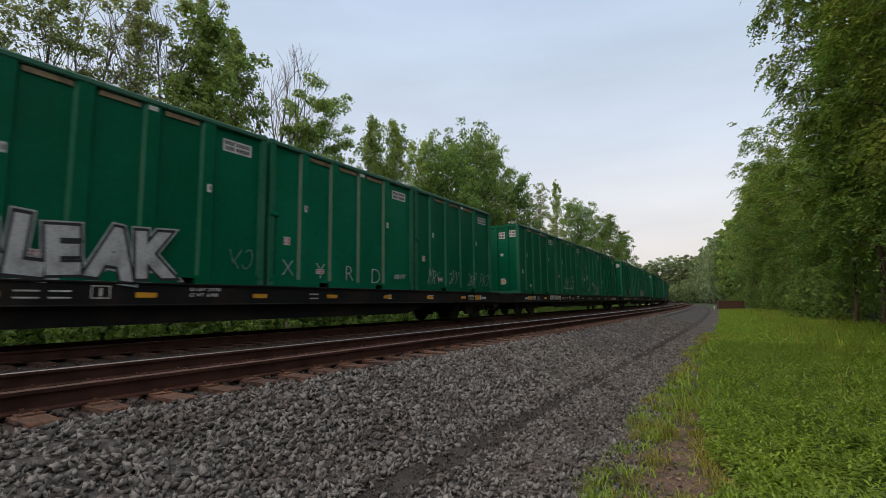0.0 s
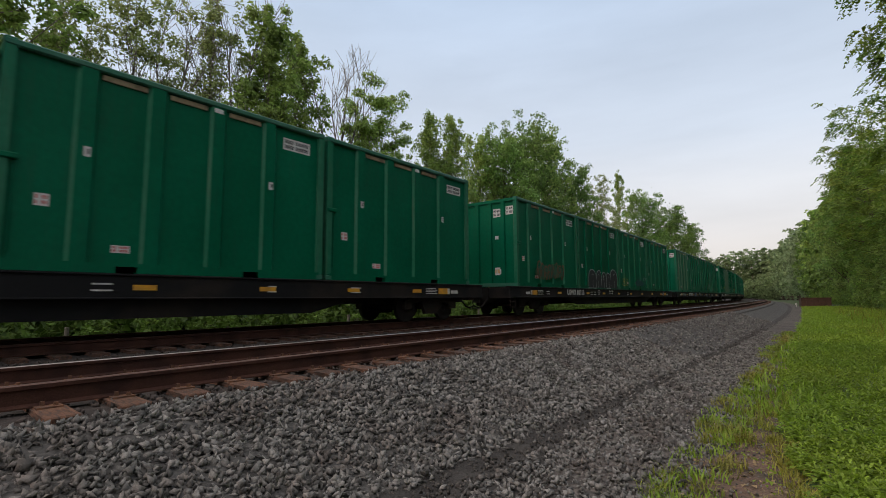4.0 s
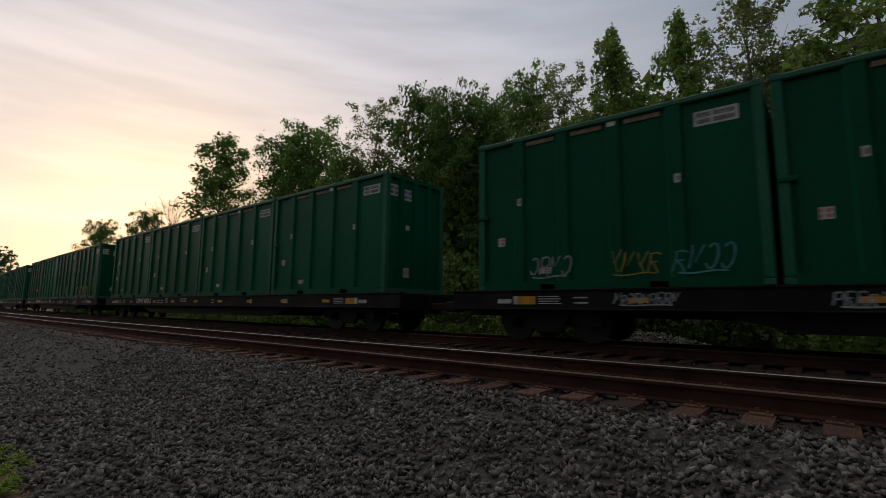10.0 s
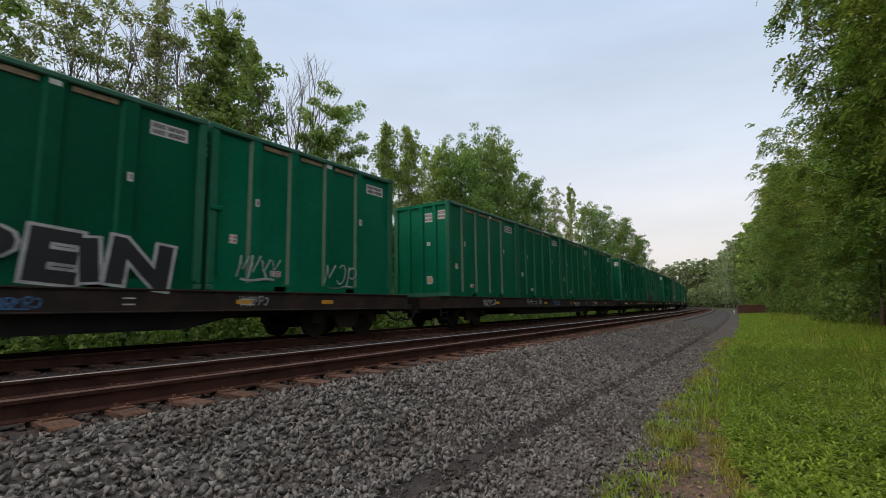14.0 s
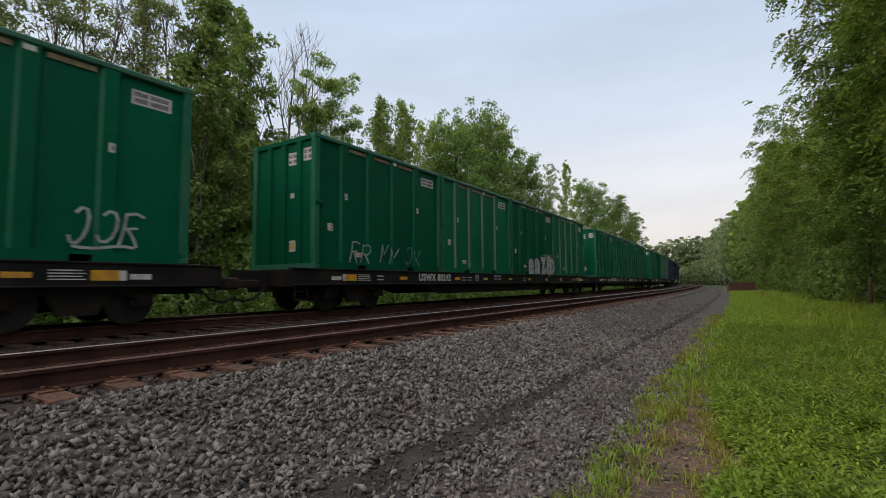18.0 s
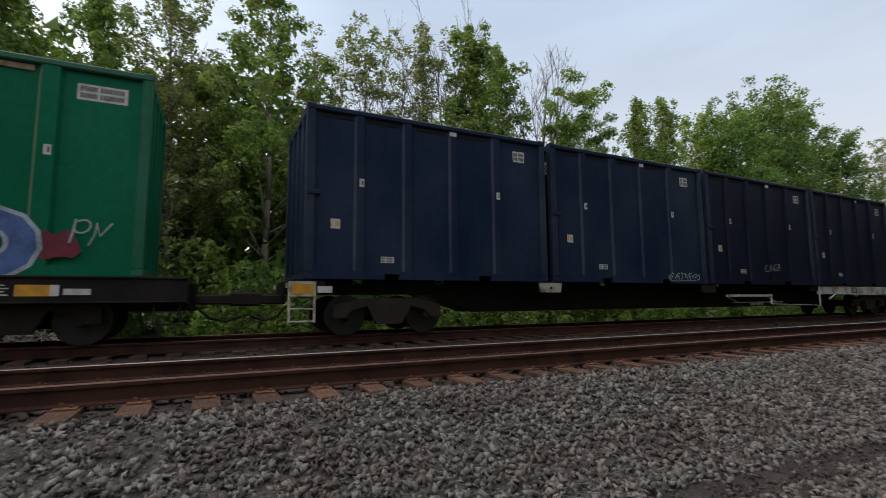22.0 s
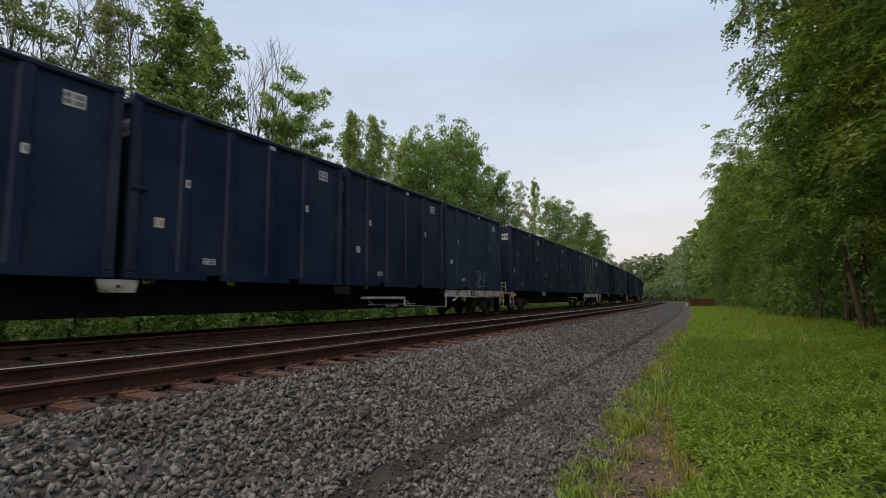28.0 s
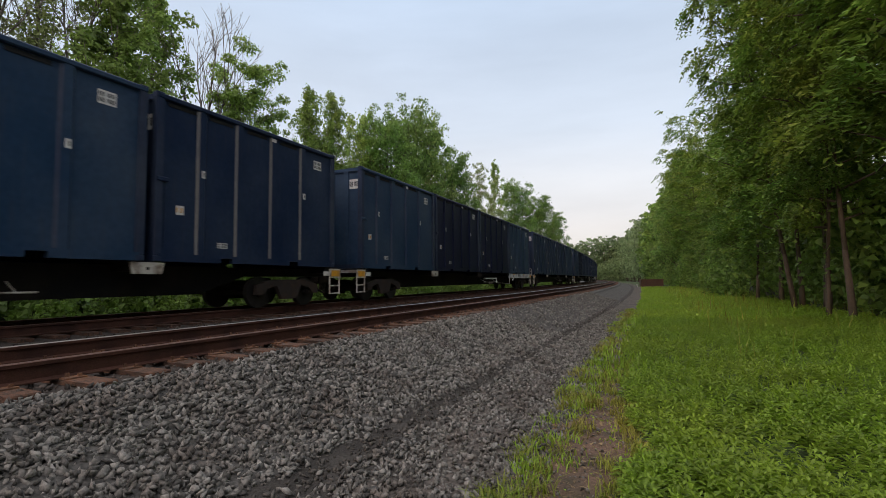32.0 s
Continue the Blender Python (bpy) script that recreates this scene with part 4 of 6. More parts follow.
def smear(parent, seed, y, z, w, h, colour):
    """A faded, rubbed patch of old spray paint with a ragged edge."""
    rng = random.Random(seed)
    n = max(7, int(w / 0.14))
    x = CW / 2 + 0.003
    verts, faces = [], []
    for i in range(n + 1):
        u = i / n
        e = (1 - abs(2 * u - 1) ** 3)
        lo, hi = z + h * (0.32 - 0.28 * e * rng.uniform(0.5, 1.1)), z + h * (0.5 + 0.45 * e * rng.uniform(0.45, 1.05))
        verts += [(x, y + w * u + rng.uniform(-0.03, 0.03), lo), (x, y + w * u + rng.uniform(-0.05, 0.05), hi)]
        if i:
            o = 2 * (i - 1)
            faces.append((o, o + 2, o + 3, o + 1))
    piece("paint_patch", Shape().add(verts, faces), spray(*colour), parent)


PROTO = {}
for i in range(3):
    PROTO["green", i] = container("green", GREENS[i], POST_GREEN, (GREENS[i], (EDGE_GREEN, PALE_GREEN, GREENS[0])[i]))
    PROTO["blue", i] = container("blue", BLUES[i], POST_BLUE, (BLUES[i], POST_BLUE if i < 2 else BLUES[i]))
PROTO["blue", 3] = container("blue", BLUES[0], POST_BLUE, (BLUES[0], PALE_NAVY))
CARS = {"black": flatcar(BLACK), "brown": flatcar(GRIME, True), "plain": spinecar(False), "white": spinecar(True)}

SPEED = 22.056
GREEN_START, BLUE_START = 131.93, 486.87
TRAIN_R = 1147.2
MOVERS = []      # (thing, metres along the track at the clip's start)

GREEN_LABEL = {0: "dark green steel waste container with tall ribs on a flat car", 1: "faded light green steel waste container on a flat car",
               2: "deep green grimy steel waste container on a flat car"}
BLUE_LABEL = {0: "dark navy steel waste container on a spine car", 1: "faded blue steel waste container on a spine car",
              2: "black-blue grimy steel waste container on a spine car", 3: "dark navy steel waste container with ribs pale on one side"}
NUMBERS = {-4: "80199", -1: "80316", 0: "80223", 1: "80174", 2: "80265", 4: "40068", 6: "20311", 9: "80106", 10: "80242", 11: "80146", 12: "80268"}
PLATES = {(-1, 2): ("USWU 02133", "WMNY 2133"), (-1, 3): ("USWU 02189", "WMNY 2189"), (0, 0): ("USWU 00349", "WMNY 0349")}
OLD_CARS = (4, 5, 6, 7)
WHITE_CARS = (0, 2, 5, 6, 9, 12)


def numbered_plate(ob, lines):
    """A container's number plate whose two lines can be read."""
    x = CW / 2 - 0.071
    plate = box("number_plate", WHITE, ob, x, x + 0.009, 2.23 - 0.37, 2.23 + 0.37, 3.12 - 0.15, 3.12 + 0.15, label="white plate with two lines of dark numbers")
    for text, z in zip(lines, (3.135, 3.0)):
        me = lettering(text, 0.1, 0.004, INK)
        ys = [v.co.y for v in me.vertices]
        wide = 0.68 / (max(ys) - min(ys))
        tagged(part("plate_line", me, plate, "", Matrix.Translation((x + 0.01, 2.23 - 0.34 - min(ys) * wide, z)) @ Matrix.Diagonal((1, wide, 1, 1))), kind="stuff")


def decorate(ob, c, k):
    """Graffiti of the container k (0: southernmost) on green car c."""
    at = (c, k)
    if at in PLATES:
        numbered_plate(ob, PLATES[at])
    if at == (-5, 1):
        bubble(ob, "SLEAK", -2.25, 0.12, 0.78, SILVER, INKY, 0.06, 3.3, CHALK)
        tag(ob, 1, 2.0, 0.35, 0.7, 0.5, FAINT)
    elif at == (-5, 2):
        for ch, y, z, h in (("X", -2.58, 0.26, 0.42), ("Y", -1.48, 0.22, 0.44), ("R", -0.39, 0.2, 0.46), ("D", 0.72, 0.16, 0.48)):
            part("graffiti_letter", lettering(ch, h, -0.012, spray(*CHALK)), ob, "thin chalk-white letter", Matrix.Translation((CW / 2 + 0.004, y, z)))
        tag(ob, 14, 1.9, 0.34, 0.6, 0.16, CHALK)
    elif at == (-5, 3):
        for i, y in enumerate((-2.2, -0.8, 0.7, 1.8)):
            tag(ob, 20 + i, y, 0.25, 0.8, 0.5, CHALK)
    elif at == (-4, 1):
        tag(ob, 30, -1.4, 0.45, 2.0, 0.75, CHALK, 0.045)
    elif at == (-4, 2):
        for i, y in enumerate((-2.2, -0.6, 0.9)):
            smear(ob, 40 + i, y, 1.1 - 0.45 * i, 0.9, 0.5, FAINT)
        tag(ob, 44, 0.2, 0.2, 1.7, 0.6, CHALK, 0.05)
    elif at == (-3, 0):
        for y0, y1, h in ((0.75, 1.3, 0.95), (1.36, 1.85, 0.9), (1.92, 2.45, 1.0)):
            hump(ob, y0, y1, h, ("pine", (0.006, 0.085, 0.05)), CHALK, 0.15)
        tag(ob, 50, -2.5, 0.28, 1.15, 0.34, OLIVE, 0.08)
        tag(ob, 51, -2.5, 0.68, 0.6, 0.3, OLIVE, 0.06)
    elif at == (-3, 2):
        for q in range(6):
            hump(ob, -2.7 + 0.58 * q, -2.18 + 0.58 * q, 0.86 - 0.07 * (q % 2), ("grey_block", (0.17, 0.20, 0.19)), CHALK, 0.2)
    elif at == (-1, 0):
        smear(ob, 55, -1.5, 0.3, 2.8, 0.8, ("dull_pine", (0.012, 0.075, 0.04)))
        for q in range(4):
            tag(ob, 56 + q, -1.4 + 0.68 * q, 0.35, 0.6, 0.7, RUSSET, 0.08)
    elif at == (-1, 1):
        for y0, y1, h in ((-1.75, -0.72, 0.95), (-0.7, 0.06, 0.95), (0.08, 0.8, 0.86), (0.82, 1.5, 0.86), (1.52, 2.55, 1.08)):
            hump(ob, y0, y1, h, INKY, SILVER, bars=False)
        part("graffiti_letter", lettering("$", 0.26, -0.004, spray(*CHALK)), ob, "chalk-white dollar sign", Matrix.Translation((CW / 2 + 0.011, 0.3, 0.5)))
        tag(ob, 63, 1.7, 0.8, 0.4, 0.18, CHALK, 0.02)
    elif at == (-1, 2):
        tag(ob, 60, -2.6, 0.3, 1.2, 0.4, MUSTARD)
        smear(ob, 61, 0.1, 0.2, 1.9, 0.55, ("navy_patch", (0.004, 0.055, 0.055)))
        tag(ob, 62, 1.95, 0.6, 0.7, 0.25, CHALK)
    elif at == (0, 2):
        for i, (y, w) in enumerate(((-1.2, 1.0), (0.4, 0.7), (1.5, 1.1))):
            tag(ob, 70 + i, y, 0.25 + 0.25 * (i == 2), w, 0.5, CHALK)
    elif at == (1, 0):
        tag(ob, 80, -1.9, 0.6, 0.7, 0.35, CHALK)
        smear(ob, 81, 1.1, 0.65, 1.1, 0.3, MUSTARD)
    elif at == (1, 2):
        for i, y in enumerate((-2.6, -1.5, 0.7)):
            tag(ob, 85 + i, y, 0.3, 0.85, 0.7, CHALK, 0.05)
    elif at == (1, 3):
        for ch, y, w in (("D", -2.15, 1.0), ("O", -1.15, 0.9), ("U", -0.3, 0.85), ("R", 0.5, 0.9)):
            part("graffiti_letter", lettering(ch, 0.78, -0.02, spray(*MUSTARD)), ob, "thin mustard-yellow letter", Matrix.Translation((CW / 2 + 0.004, y, 0.1)) @ Matrix.Diagonal((1, 1.15, 1, 1)))
        part("graffiti_letter", lettering("!!", 0.62, -0.015, spray(*MUSTARD)), ob, "thin mustard-yellow strokes", Matrix.Translation((CW / 2 + 0.004, 1.75, 0.5)) @ Matrix.Rotation(radians(-12), 4, "X"))
        for i, y in enumerate((-2.4, 0.4, 1.9)):
            tag(ob, 90 + i, y, 1.15, 0.6, 0.3, FAINT)
    elif c == 3 and k < 3:
        for i, y in enumerate((-1.6, 0.2, 1.4)):
            tag(ob, 100 + 5 * k + i, y, 0.3, 1.0, 0.45, (CHALK, MUSTARD, ("cyan", (0.1, 0.3, 0.33)))[(i + k) % 3])
    elif at == (4, 0):
        for q in range(8):
            hump(ob, -2.75 + 0.64 * q, -2.14 + 0.64 * q, 0.7 + 0.08 * (q % 2), ("pine", (0.004, 0.085, 0.043)), ("bright_chalk", (0.48, 0.52, 0.52)), 0.1, 0.045)
    elif at in ((4, 2), (4, 3)):
        tag(ob, 118 + k, -2.2, 0.2, 1.6, 0.7, AZURE, 0.06)
        tag(ob, 110 + k, 0.2, 0.3, 1.8, 0.5, CHALK)
    elif at == (5, 0):
        for q, (y0, y1, h) in enumerate(((-2.88, -1.75, 1.06), (-1.66, -0.8, 0.96), (-0.57, 0.4, 0.9), (0.77, 1.74, 0.95), (1.9, 2.75, 0.95))):
            if q == 1:
                hump(ob, y0, y1, h, ROSE, ROSE, 0.08)
                tag(ob, 121 + q, y0 + 0.1, 0.3, (y1 - y0) * 0.7, 0.5, ("rose_line", (0.34, 0.24, 0.26)), 0.03)
            else:
                throw_up(ob, y0, y1, 0.06, h - 0.02, ("pine", (0.012, 0.095, 0.06)), CHALK)
    elif at == (5, 2):
        tag(ob, 125, -2.4, 0.3, 3.8, 0.6, CHALK, 0.04)
    elif at == (5, 3):
        smear(ob, 126, -1.35, 0.02, 3.4, 0.9, ("royal", (0.008, 0.03, 0.16)))
        bubble(ob, "TOEB", -1.25, 0.06, 0.86, ("pale_azure", (0.13, 0.26, 0.38)), ("milk", (0.38, 0.44, 0.50)), 0.06, 3.1)
    elif at == (6, 0):
        end_tag(ob, 7, -0.95, 1.35, 1.5, 0.95, SILVER)
        for i, y in enumerate((-2.5, -0.9, 0.4, 1.5)):
            tag(ob, 130 + i, y, 0.25, 0.7, 0.7, CHALK if i != 1 else FAINT, 0.05)
    elif at == (6, 2):
        bubble(ob, "PEIN", -0.75, 0.12, 0.72, INKY, SILVER, 0.05, 3.1)
    elif at == (6, 3):
        tag(ob, 136, -2.3, 0.3, 1.1, 0.5, CHALK, 0.05)
        tag(ob, 137, 0.2, 0.2, 1.2, 0.6, CHALK, 0.05)
    elif at == (8, 2):
        for q in range(4):
            hump(ob, -1.8 + 0.85 * q, -1.0 + 0.85 * q, 0.9 + 0.06 * (q % 2), INKY, SILVER)
    elif at in ((9, 0), (9, 1), (10, 0)):
        for i, y in enumerate((-0.5, 0.8, 2.0)):
            tag(ob, 140 + 7 * k + i, y - (1.2 if c == 10 else 0), 0.2, 0.9, 0.6, CHALK if i < 2 else FAINT, 0.045)
    elif at == (9, 2):
        tag(ob, 158, -1.2, 0.15, 1.6, 0.8, SILVER, 0.07)
        tag(ob, 150, -2.6, 0.3, 0.9, 0.7, CHALK, 0.05)
    elif at == (9, 3):
        tag(ob, 152, -2.2, 0.8, 1.0, 0.5, FAINT, 0.05)
        tag(ob, 153, 0.9, 0.3, 1.2, 0.6, CHALK, 0.05)
    elif at == (10, 2):
        hump(ob, -0.95, -0.25, 0.8, SILVER, INKY)
        hump(ob, -0.15, 0.55, 0.86, SILVER, INKY)
        bubble(ob, "ZED", 0.7, 0.12, 0.78, SILVER, INKY, 0.09, 2.2, CHALK)
    elif at == (11, 3):
        for i, y in enumerate((-2.3, 0.1, 1.2, 2.0)):
            tag(ob, 160 + i, y, 0.2, 0.7, 0.7, FAINT, 0.04)
    elif at == (12, 3):
        for q, (y, z, w, h) in enumerate(((-2.75, 0.3, 0.55, 0.6), (0.05, 0.75, 0.7, 0.35), (1.35, 0.2, 0.75, 0.62))):
            smear(ob, 170 + q, y, z, w, h, ("crimson", (0.16, 0.012, 0.03)))
        bubble(ob, "BRED", -2.5, 0.1, 0.86, ("cornflower", (0.07, 0.13, 0.33)), ("milk", (0.38, 0.44, 0.50)), 0.085, 4.05)
        tag(ob, 171, 1.9, 0.5, 0.6, 0.4, CHALK)


def decorate_blue(ob, c, k):
    at = (c, k)
    if at == (0, 2):
        part("graffiti_letter", lettering("CAGE", 0.25, -0.008, spray(*SILVER)), ob, "thin silver hand-sprayed letters", Matrix.Translation((CW / 2 + 0.004, -0.15, 0.4)) @ Matrix.Rotation(radians(5), 4, "X"))
    elif at == (0, 1):
        tag(ob, 201, 1.2, 0.1, 1.4, 0.2, CHALK)
    elif at == (2, 0):
        for q in range(5):
            hump(ob, -2.55 + 0.68 * q, -1.93 + 0.68 * q, 1.2 + 0.05 * (q % 2), ("night", (0.016, 0.032, 0.075)), SILVER, 0.68, 0.045)
            hump(ob, -2.6 + 0.68 * q, -1.98 + 0.68 * q, 0.62, ("night", (0.016, 0.032, 0.075)), SILVER, 0.08, 0.045)
    elif at == (3, 2):
        for q in range(4):
            hump(ob, -1.9 + 0.58 * q, -1.4 + 0.58 * q, 0.62 - 0.1 * (q % 2), ("moss", (0.045, 0.07, 0.06)), ("moss_line", (0.016, 0.03, 0.035)), 0.08 + 0.05 * (q % 2))
        for q in range(3):
            hump(ob, 0.5 + 0.56 * q, 0.98 + 0.56 * q, 0.55 + 0.06 * (q % 2), ("slate", (0.05, 0.085, 0.11)), ("slate_line", (0.02, 0.04, 0.055)), 0.1)
    elif at == (5, 3):
        tag(ob, 210, -0.2, 0.2, 1.3, 0.7, SILVER, 0.035)
    elif at == (7, 2):
        tag(ob, 211, 0.6, 0.2, 0.8, 0.8, CHALK, 0.06)


def make_train():
    rng = random.Random(7)
    for c in range(-6, 13):
        old = c in OLD_CARS
        car = copy_thing(CARS["brown" if old else "black"], Matrix())
        tagged(car, "brown grimy railway flat car carrying four green containers" if old else "black railway flat car with yellow reflectors carrying four green containers",
               "railway car", "flat cars of the train")
        MOVERS.append((car, GREEN_START + G_PITCH * c + 12.02, RAIL_TOP))
        if c in NUMBERS:
            part("car_number", lettering("USWX " + NUMBERS[c], 0.24, 0.012, LETTER), car, "white car number", Matrix.Translation((1.288, -7.45, 0.83)))
        if c in (0, 1, 3, 4, 6, 7, 11, 12):
            for y, w in ((0.3, 1.1), (1.5, 1.05), (2.75, 1.25)) if c == 11 else ():
                sill_scrawl(car, y, w)
            for i in (0, 1, 4) if c == 11 else range(5):
                tag_on_sill(car, 300 + 9 * c + i, -9 + 3.9 * i + rng.uniform(-0.6, 0.6))
        for k in range(4):
            i = rng.choice((0, 0, 1, 2)) if c not in (4, 3, 2) else rng.choice((0, 2))
            ob = copy_thing(PROTO["green", i], Matrix())
            tagged(ob, GREEN_LABEL[i], "container", "green waste containers")
            decorate(ob, c, k)
            MOVERS.append((ob, GREEN_START + G_PITCH * c + CL / 2 + G_SPAN * k, RAIL_TOP + 1.15))
    for c in range(15):
        white = c in WHITE_CARS
        car = copy_thing(CARS["white" if white else "plain"], Matrix())
        tagged(car, "black spine car with a white side beam carrying blue containers" if white else "black spine car with cream brackets carrying four blue containers",
               "railway car", "spine cars of the train")
        MOVERS.append((car, BLUE_START + B_PITCH * c + 12.17, RAIL_TOP))
        for k in range(4):
            i = rng.choice((0, 0, 1, 2))
            i = {(0, 0): 0, (0, 3): 2, (1, 0): 1, (1, 1): 2, (1, 3): 3, (2, 0): 1, (2, 1): 3, (2, 2): 1, (2, 3): 0, (8, 2): 1, (8, 3): 3, (9, 0): 1, (9, 1): 2, (7, 0): 1, (7, 1): 2, (7, 3): 1, (6, 3): 3, (4, 2): 3}.get((c, k), i)
            ob = copy_thing(PROTO["blue", i], Matrix())
            tagged(ob, BLUE_LABEL[i], "container", "blue waste containers")
            decorate_blue(ob, c, k)
            MOVERS.append((ob, BLUE_START + B_PITCH * c + CL / 2 + B_SPAN * k, RAIL_TOP + 1.15))
    for ob in (*PROTO.values(), *CARS.values()):
        for o in (*ob.children_recursive, ob):
            bpy.data.objects.remove(o)


def tag_on_sill(car, seed, y):
    rng = random.Random(seed)
    tag(car, seed, y, 0.80 + rng.uniform(-0.02, 0.04), rng.uniform(0.6, 1.3), rng.uniform(0.18, 0.26), AZURE if seed % 4 == 1 else CHALK, 0.026, 1.290)


make_train()


# ---- trees ----
def leaves(points, size, rng, material, up=0.5, narrow=0.6, normals=None, along_way=None, single=False, name="crown"):
    """Leaf blades at the points, each a folded diamond or a single triangle; normals and along_way lean them."""
    n = len(points)
    nrm = rng.normal(size=(n, 3)) * (1.0 if normals is None else 0.55) + np.array([0, 0, up])
    if normals is not None:
        nrm += normals
    nrm /= np.linalg.norm(nrm, axis=1, keepdims=True) + 1e-9
    t = np.cross(nrm, rng.normal(size=(n, 3))) if along_way is None else along_way - nrm * np.sum(along_way * nrm, axis=1, keepdims=True)
    t /= np.linalg.norm(t, axis=1, keepdims=True) + 1e-9
    b = np.cross(nrm, t)
    L = (size * rng.uniform(0.6, 1.3, n))[:, None]
    if single:
        co = np.stack([points - t * L / 2, points + b * L * narrow + t * L * 0.25, points - b * L * narrow + t * L * 0.35], axis=1).reshape(-1, 3)
        return quads(name, co, np.arange(3 * n).reshape(n, 3), material)
    co = np.stack([points - t * L / 2, points + b * L * narrow / 2 - nrm * L * 0.08, points + t * L / 2, points - b * L * narrow / 2 - nrm * L * 0.08], axis=1).reshape(-1, 3)
    return quads(name, co, np.arange(4 * n).reshape(n, 4), material)


def tree(seed, h, h0, radius, limbs, count, size, material, rise=35, bark=BARK, trunk=0.18, clump=0.45, shape=(0.5, 1.0, 0.25), twigs=4, bare=0.0, sway=0.4,
         fill=0.2, tall=0.75, single=False, fronds=0):
    """A trunk with limbs and twigs, and a crown of leaves in clumps. h0: where the crown begins; shape: its relative width low, midway and at the top."""
    rng = np.random.default_rng(seed)
    wood = Shape()
    k = 5 if single else 9
    zs = np.linspace(0, h * 0.88, k)
    px = np.cumsum(rng.normal(0, sway / k * 1.5, k))
    py = np.cumsum(rng.normal(0, sway / k * 1.5, k))
    px -= px[0]
    py -= py[0]
    spine = [Vector((px[i], py[i], zs[i])) for i in range(k)]
    for i in range(k - 1):
        r0 = trunk * (1 - 0.93 * i / (k - 1)) * (1.35 if i == 0 else 1)
        wood.tube(spine[i], spine[i + 1], r0, trunk * (1 - 0.93 * (i + 1) / (k - 1)), n=5 if single else 7)
    pts, dirs, sizes = [], [], []

    def on_spine(z):
        return np.array([np.interp(z, zs, px), np.interp(z, zs, py), z])

    tips, inner = [], []
    for i in range(limbs):
        u = ((i + 0.5) / limbs) ** 0.85
        z = h0 + (h * 0.93 - h0) * u
        rad = radius * np.interp(u, [0, 0.45, 1.0], shape) * rng.uniform(0.72, 1.08)
        az = i * 2.4 + rng.uniform(-0.5, 0.5)
        el = radians(rise + rng.uniform(-12, 14) + 14 * u)
        d = np.array([math.cos(az) * math.cos(el), math.sin(az) * math.cos(el), math.sin(el)])
        ln = rad / max(math.cos(el), 0.42)
        base = on_spine(max(z - ln * math.sin(el) * 0.75, h0 * 0.75))
        mid = base + d * ln * 0.5 + np.array([0, 0, -0.04 * ln])
        tip = base + d * ln + np.array([0, 0, 0.05 * ln])
        r = max(0.015, trunk * 0.36 * (1 - 0.75 * u))
        if not single or i % 4 == 0:
            wood.tube(tuple(base), tuple(mid), r, r * 0.65, n=3 if single else 5)
            if not single:
                wood.tube(tuple(mid), tuple(tip), r * 0.65, r * 0.2, n=4)
        inner += [base + (tip - base) * f for f in (0.25, 0.45, 0.65)]
        grown = 1.15 - 0.45 * u
        for j in range(twigs):
            f = rng.uniform(0.4, 0.97)
            q = base + (tip - base) * f
            e = q + (rng.normal(size=3) * np.array([1, 1, 0.6]) + np.array([0, 0, 0.4])) * ln * 0.12
            if not single:
                wood.tube(tuple(q), tuple(e), max(0.009, r * 0.28), 0.006, n=3)
            tips.append((e, grown * (1.1 - 0.3 * f), d))
        tips.append((tip, grown * 0.75, d))
    if shape[2] < 0.5:
        for f, g in ((0.84, 0.8), (0.9, 0.65), (0.955, 0.45)):
            e = on_spine(h * min(f, 0.88))
            e[2] = h * f
            tips.append((e, g, np.array([0, 0, 1.0])))
    keep = [t for t in tips if rng.random() >= bare]
    each = count / sum(g * g for _, g, _ in keep)
    ways = []
    for e, g, d in keep:
        m = max(4, int(each * g * g * rng.uniform(0.75, 1.25)))
        s = clump * g * rng.uniform(0.85, 1.15)
        if fronds:
            # a fountain of feathered leaves: leaflets in two rows along arching stalks
            out = math.atan2(d[1], d[0])
            for q in range(max(1, m // fronds)):
                a = out + rng.normal(0, 1.0)
                w = np.array([math.cos(a), math.sin(a), rng.uniform(-0.25, 0.55)])
                side = np.array([-math.sin(a), math.cos(a), 0])
                k2 = np.arange(fronds) // 2 / (fronds / 2) + 0.12
                sg = np.where(np.arange(fronds) % 2, 1.0, -1.0)
                length = s * rng.uniform(0.7, 1.35)
                droop = rng.uniform(0.35, 0.8)
                o = rng.normal(size=3) * s * np.array([0.4, 0.4, 0.3])
                p = e + o + w * (k2 * length)[:, None] + np.array([0, 0, -droop]) * (k2 ** 2 * length)[:, None] + side * (sg * size * 0.42)[:, None]
                pts.append(p)
                ways.append(side * sg[:, None] + w * 0.55 + np.array([0, 0, -0.45]))
                dirs.append(np.tile(np.array([0, 0, 1.6]) + 0.5 * w, (fronds, 1)))
                sizes.append(np.full(fronds, size))
            continue
        # a dome of leaves, thin beneath, drawn up to a point where tall
        off = rng.normal(size=(m, 3))
        off /= np.linalg.norm(off, axis=1, keepdims=True) + 1e-9
        off[:, 2] = np.where(rng.random(m) < 0.72, np.abs(off[:, 2]), off[:, 2] * 0.6)
        dirs.append(off * 1.0)
        ball = off * (rng.uniform(0.12, 1, m) ** 0.5 * s)[:, None]
        pinch = 1 - 0.45 * min(1.0, max(0.0, tall - 0.7)) * np.clip(ball[:, 2] / s, 0, 1)
        pts.append(e + ball * np.stack([pinch, pinch, np.full(m, tall)], axis=1))
        sizes.append(np.full(m, size))
    m = int(count * fill)
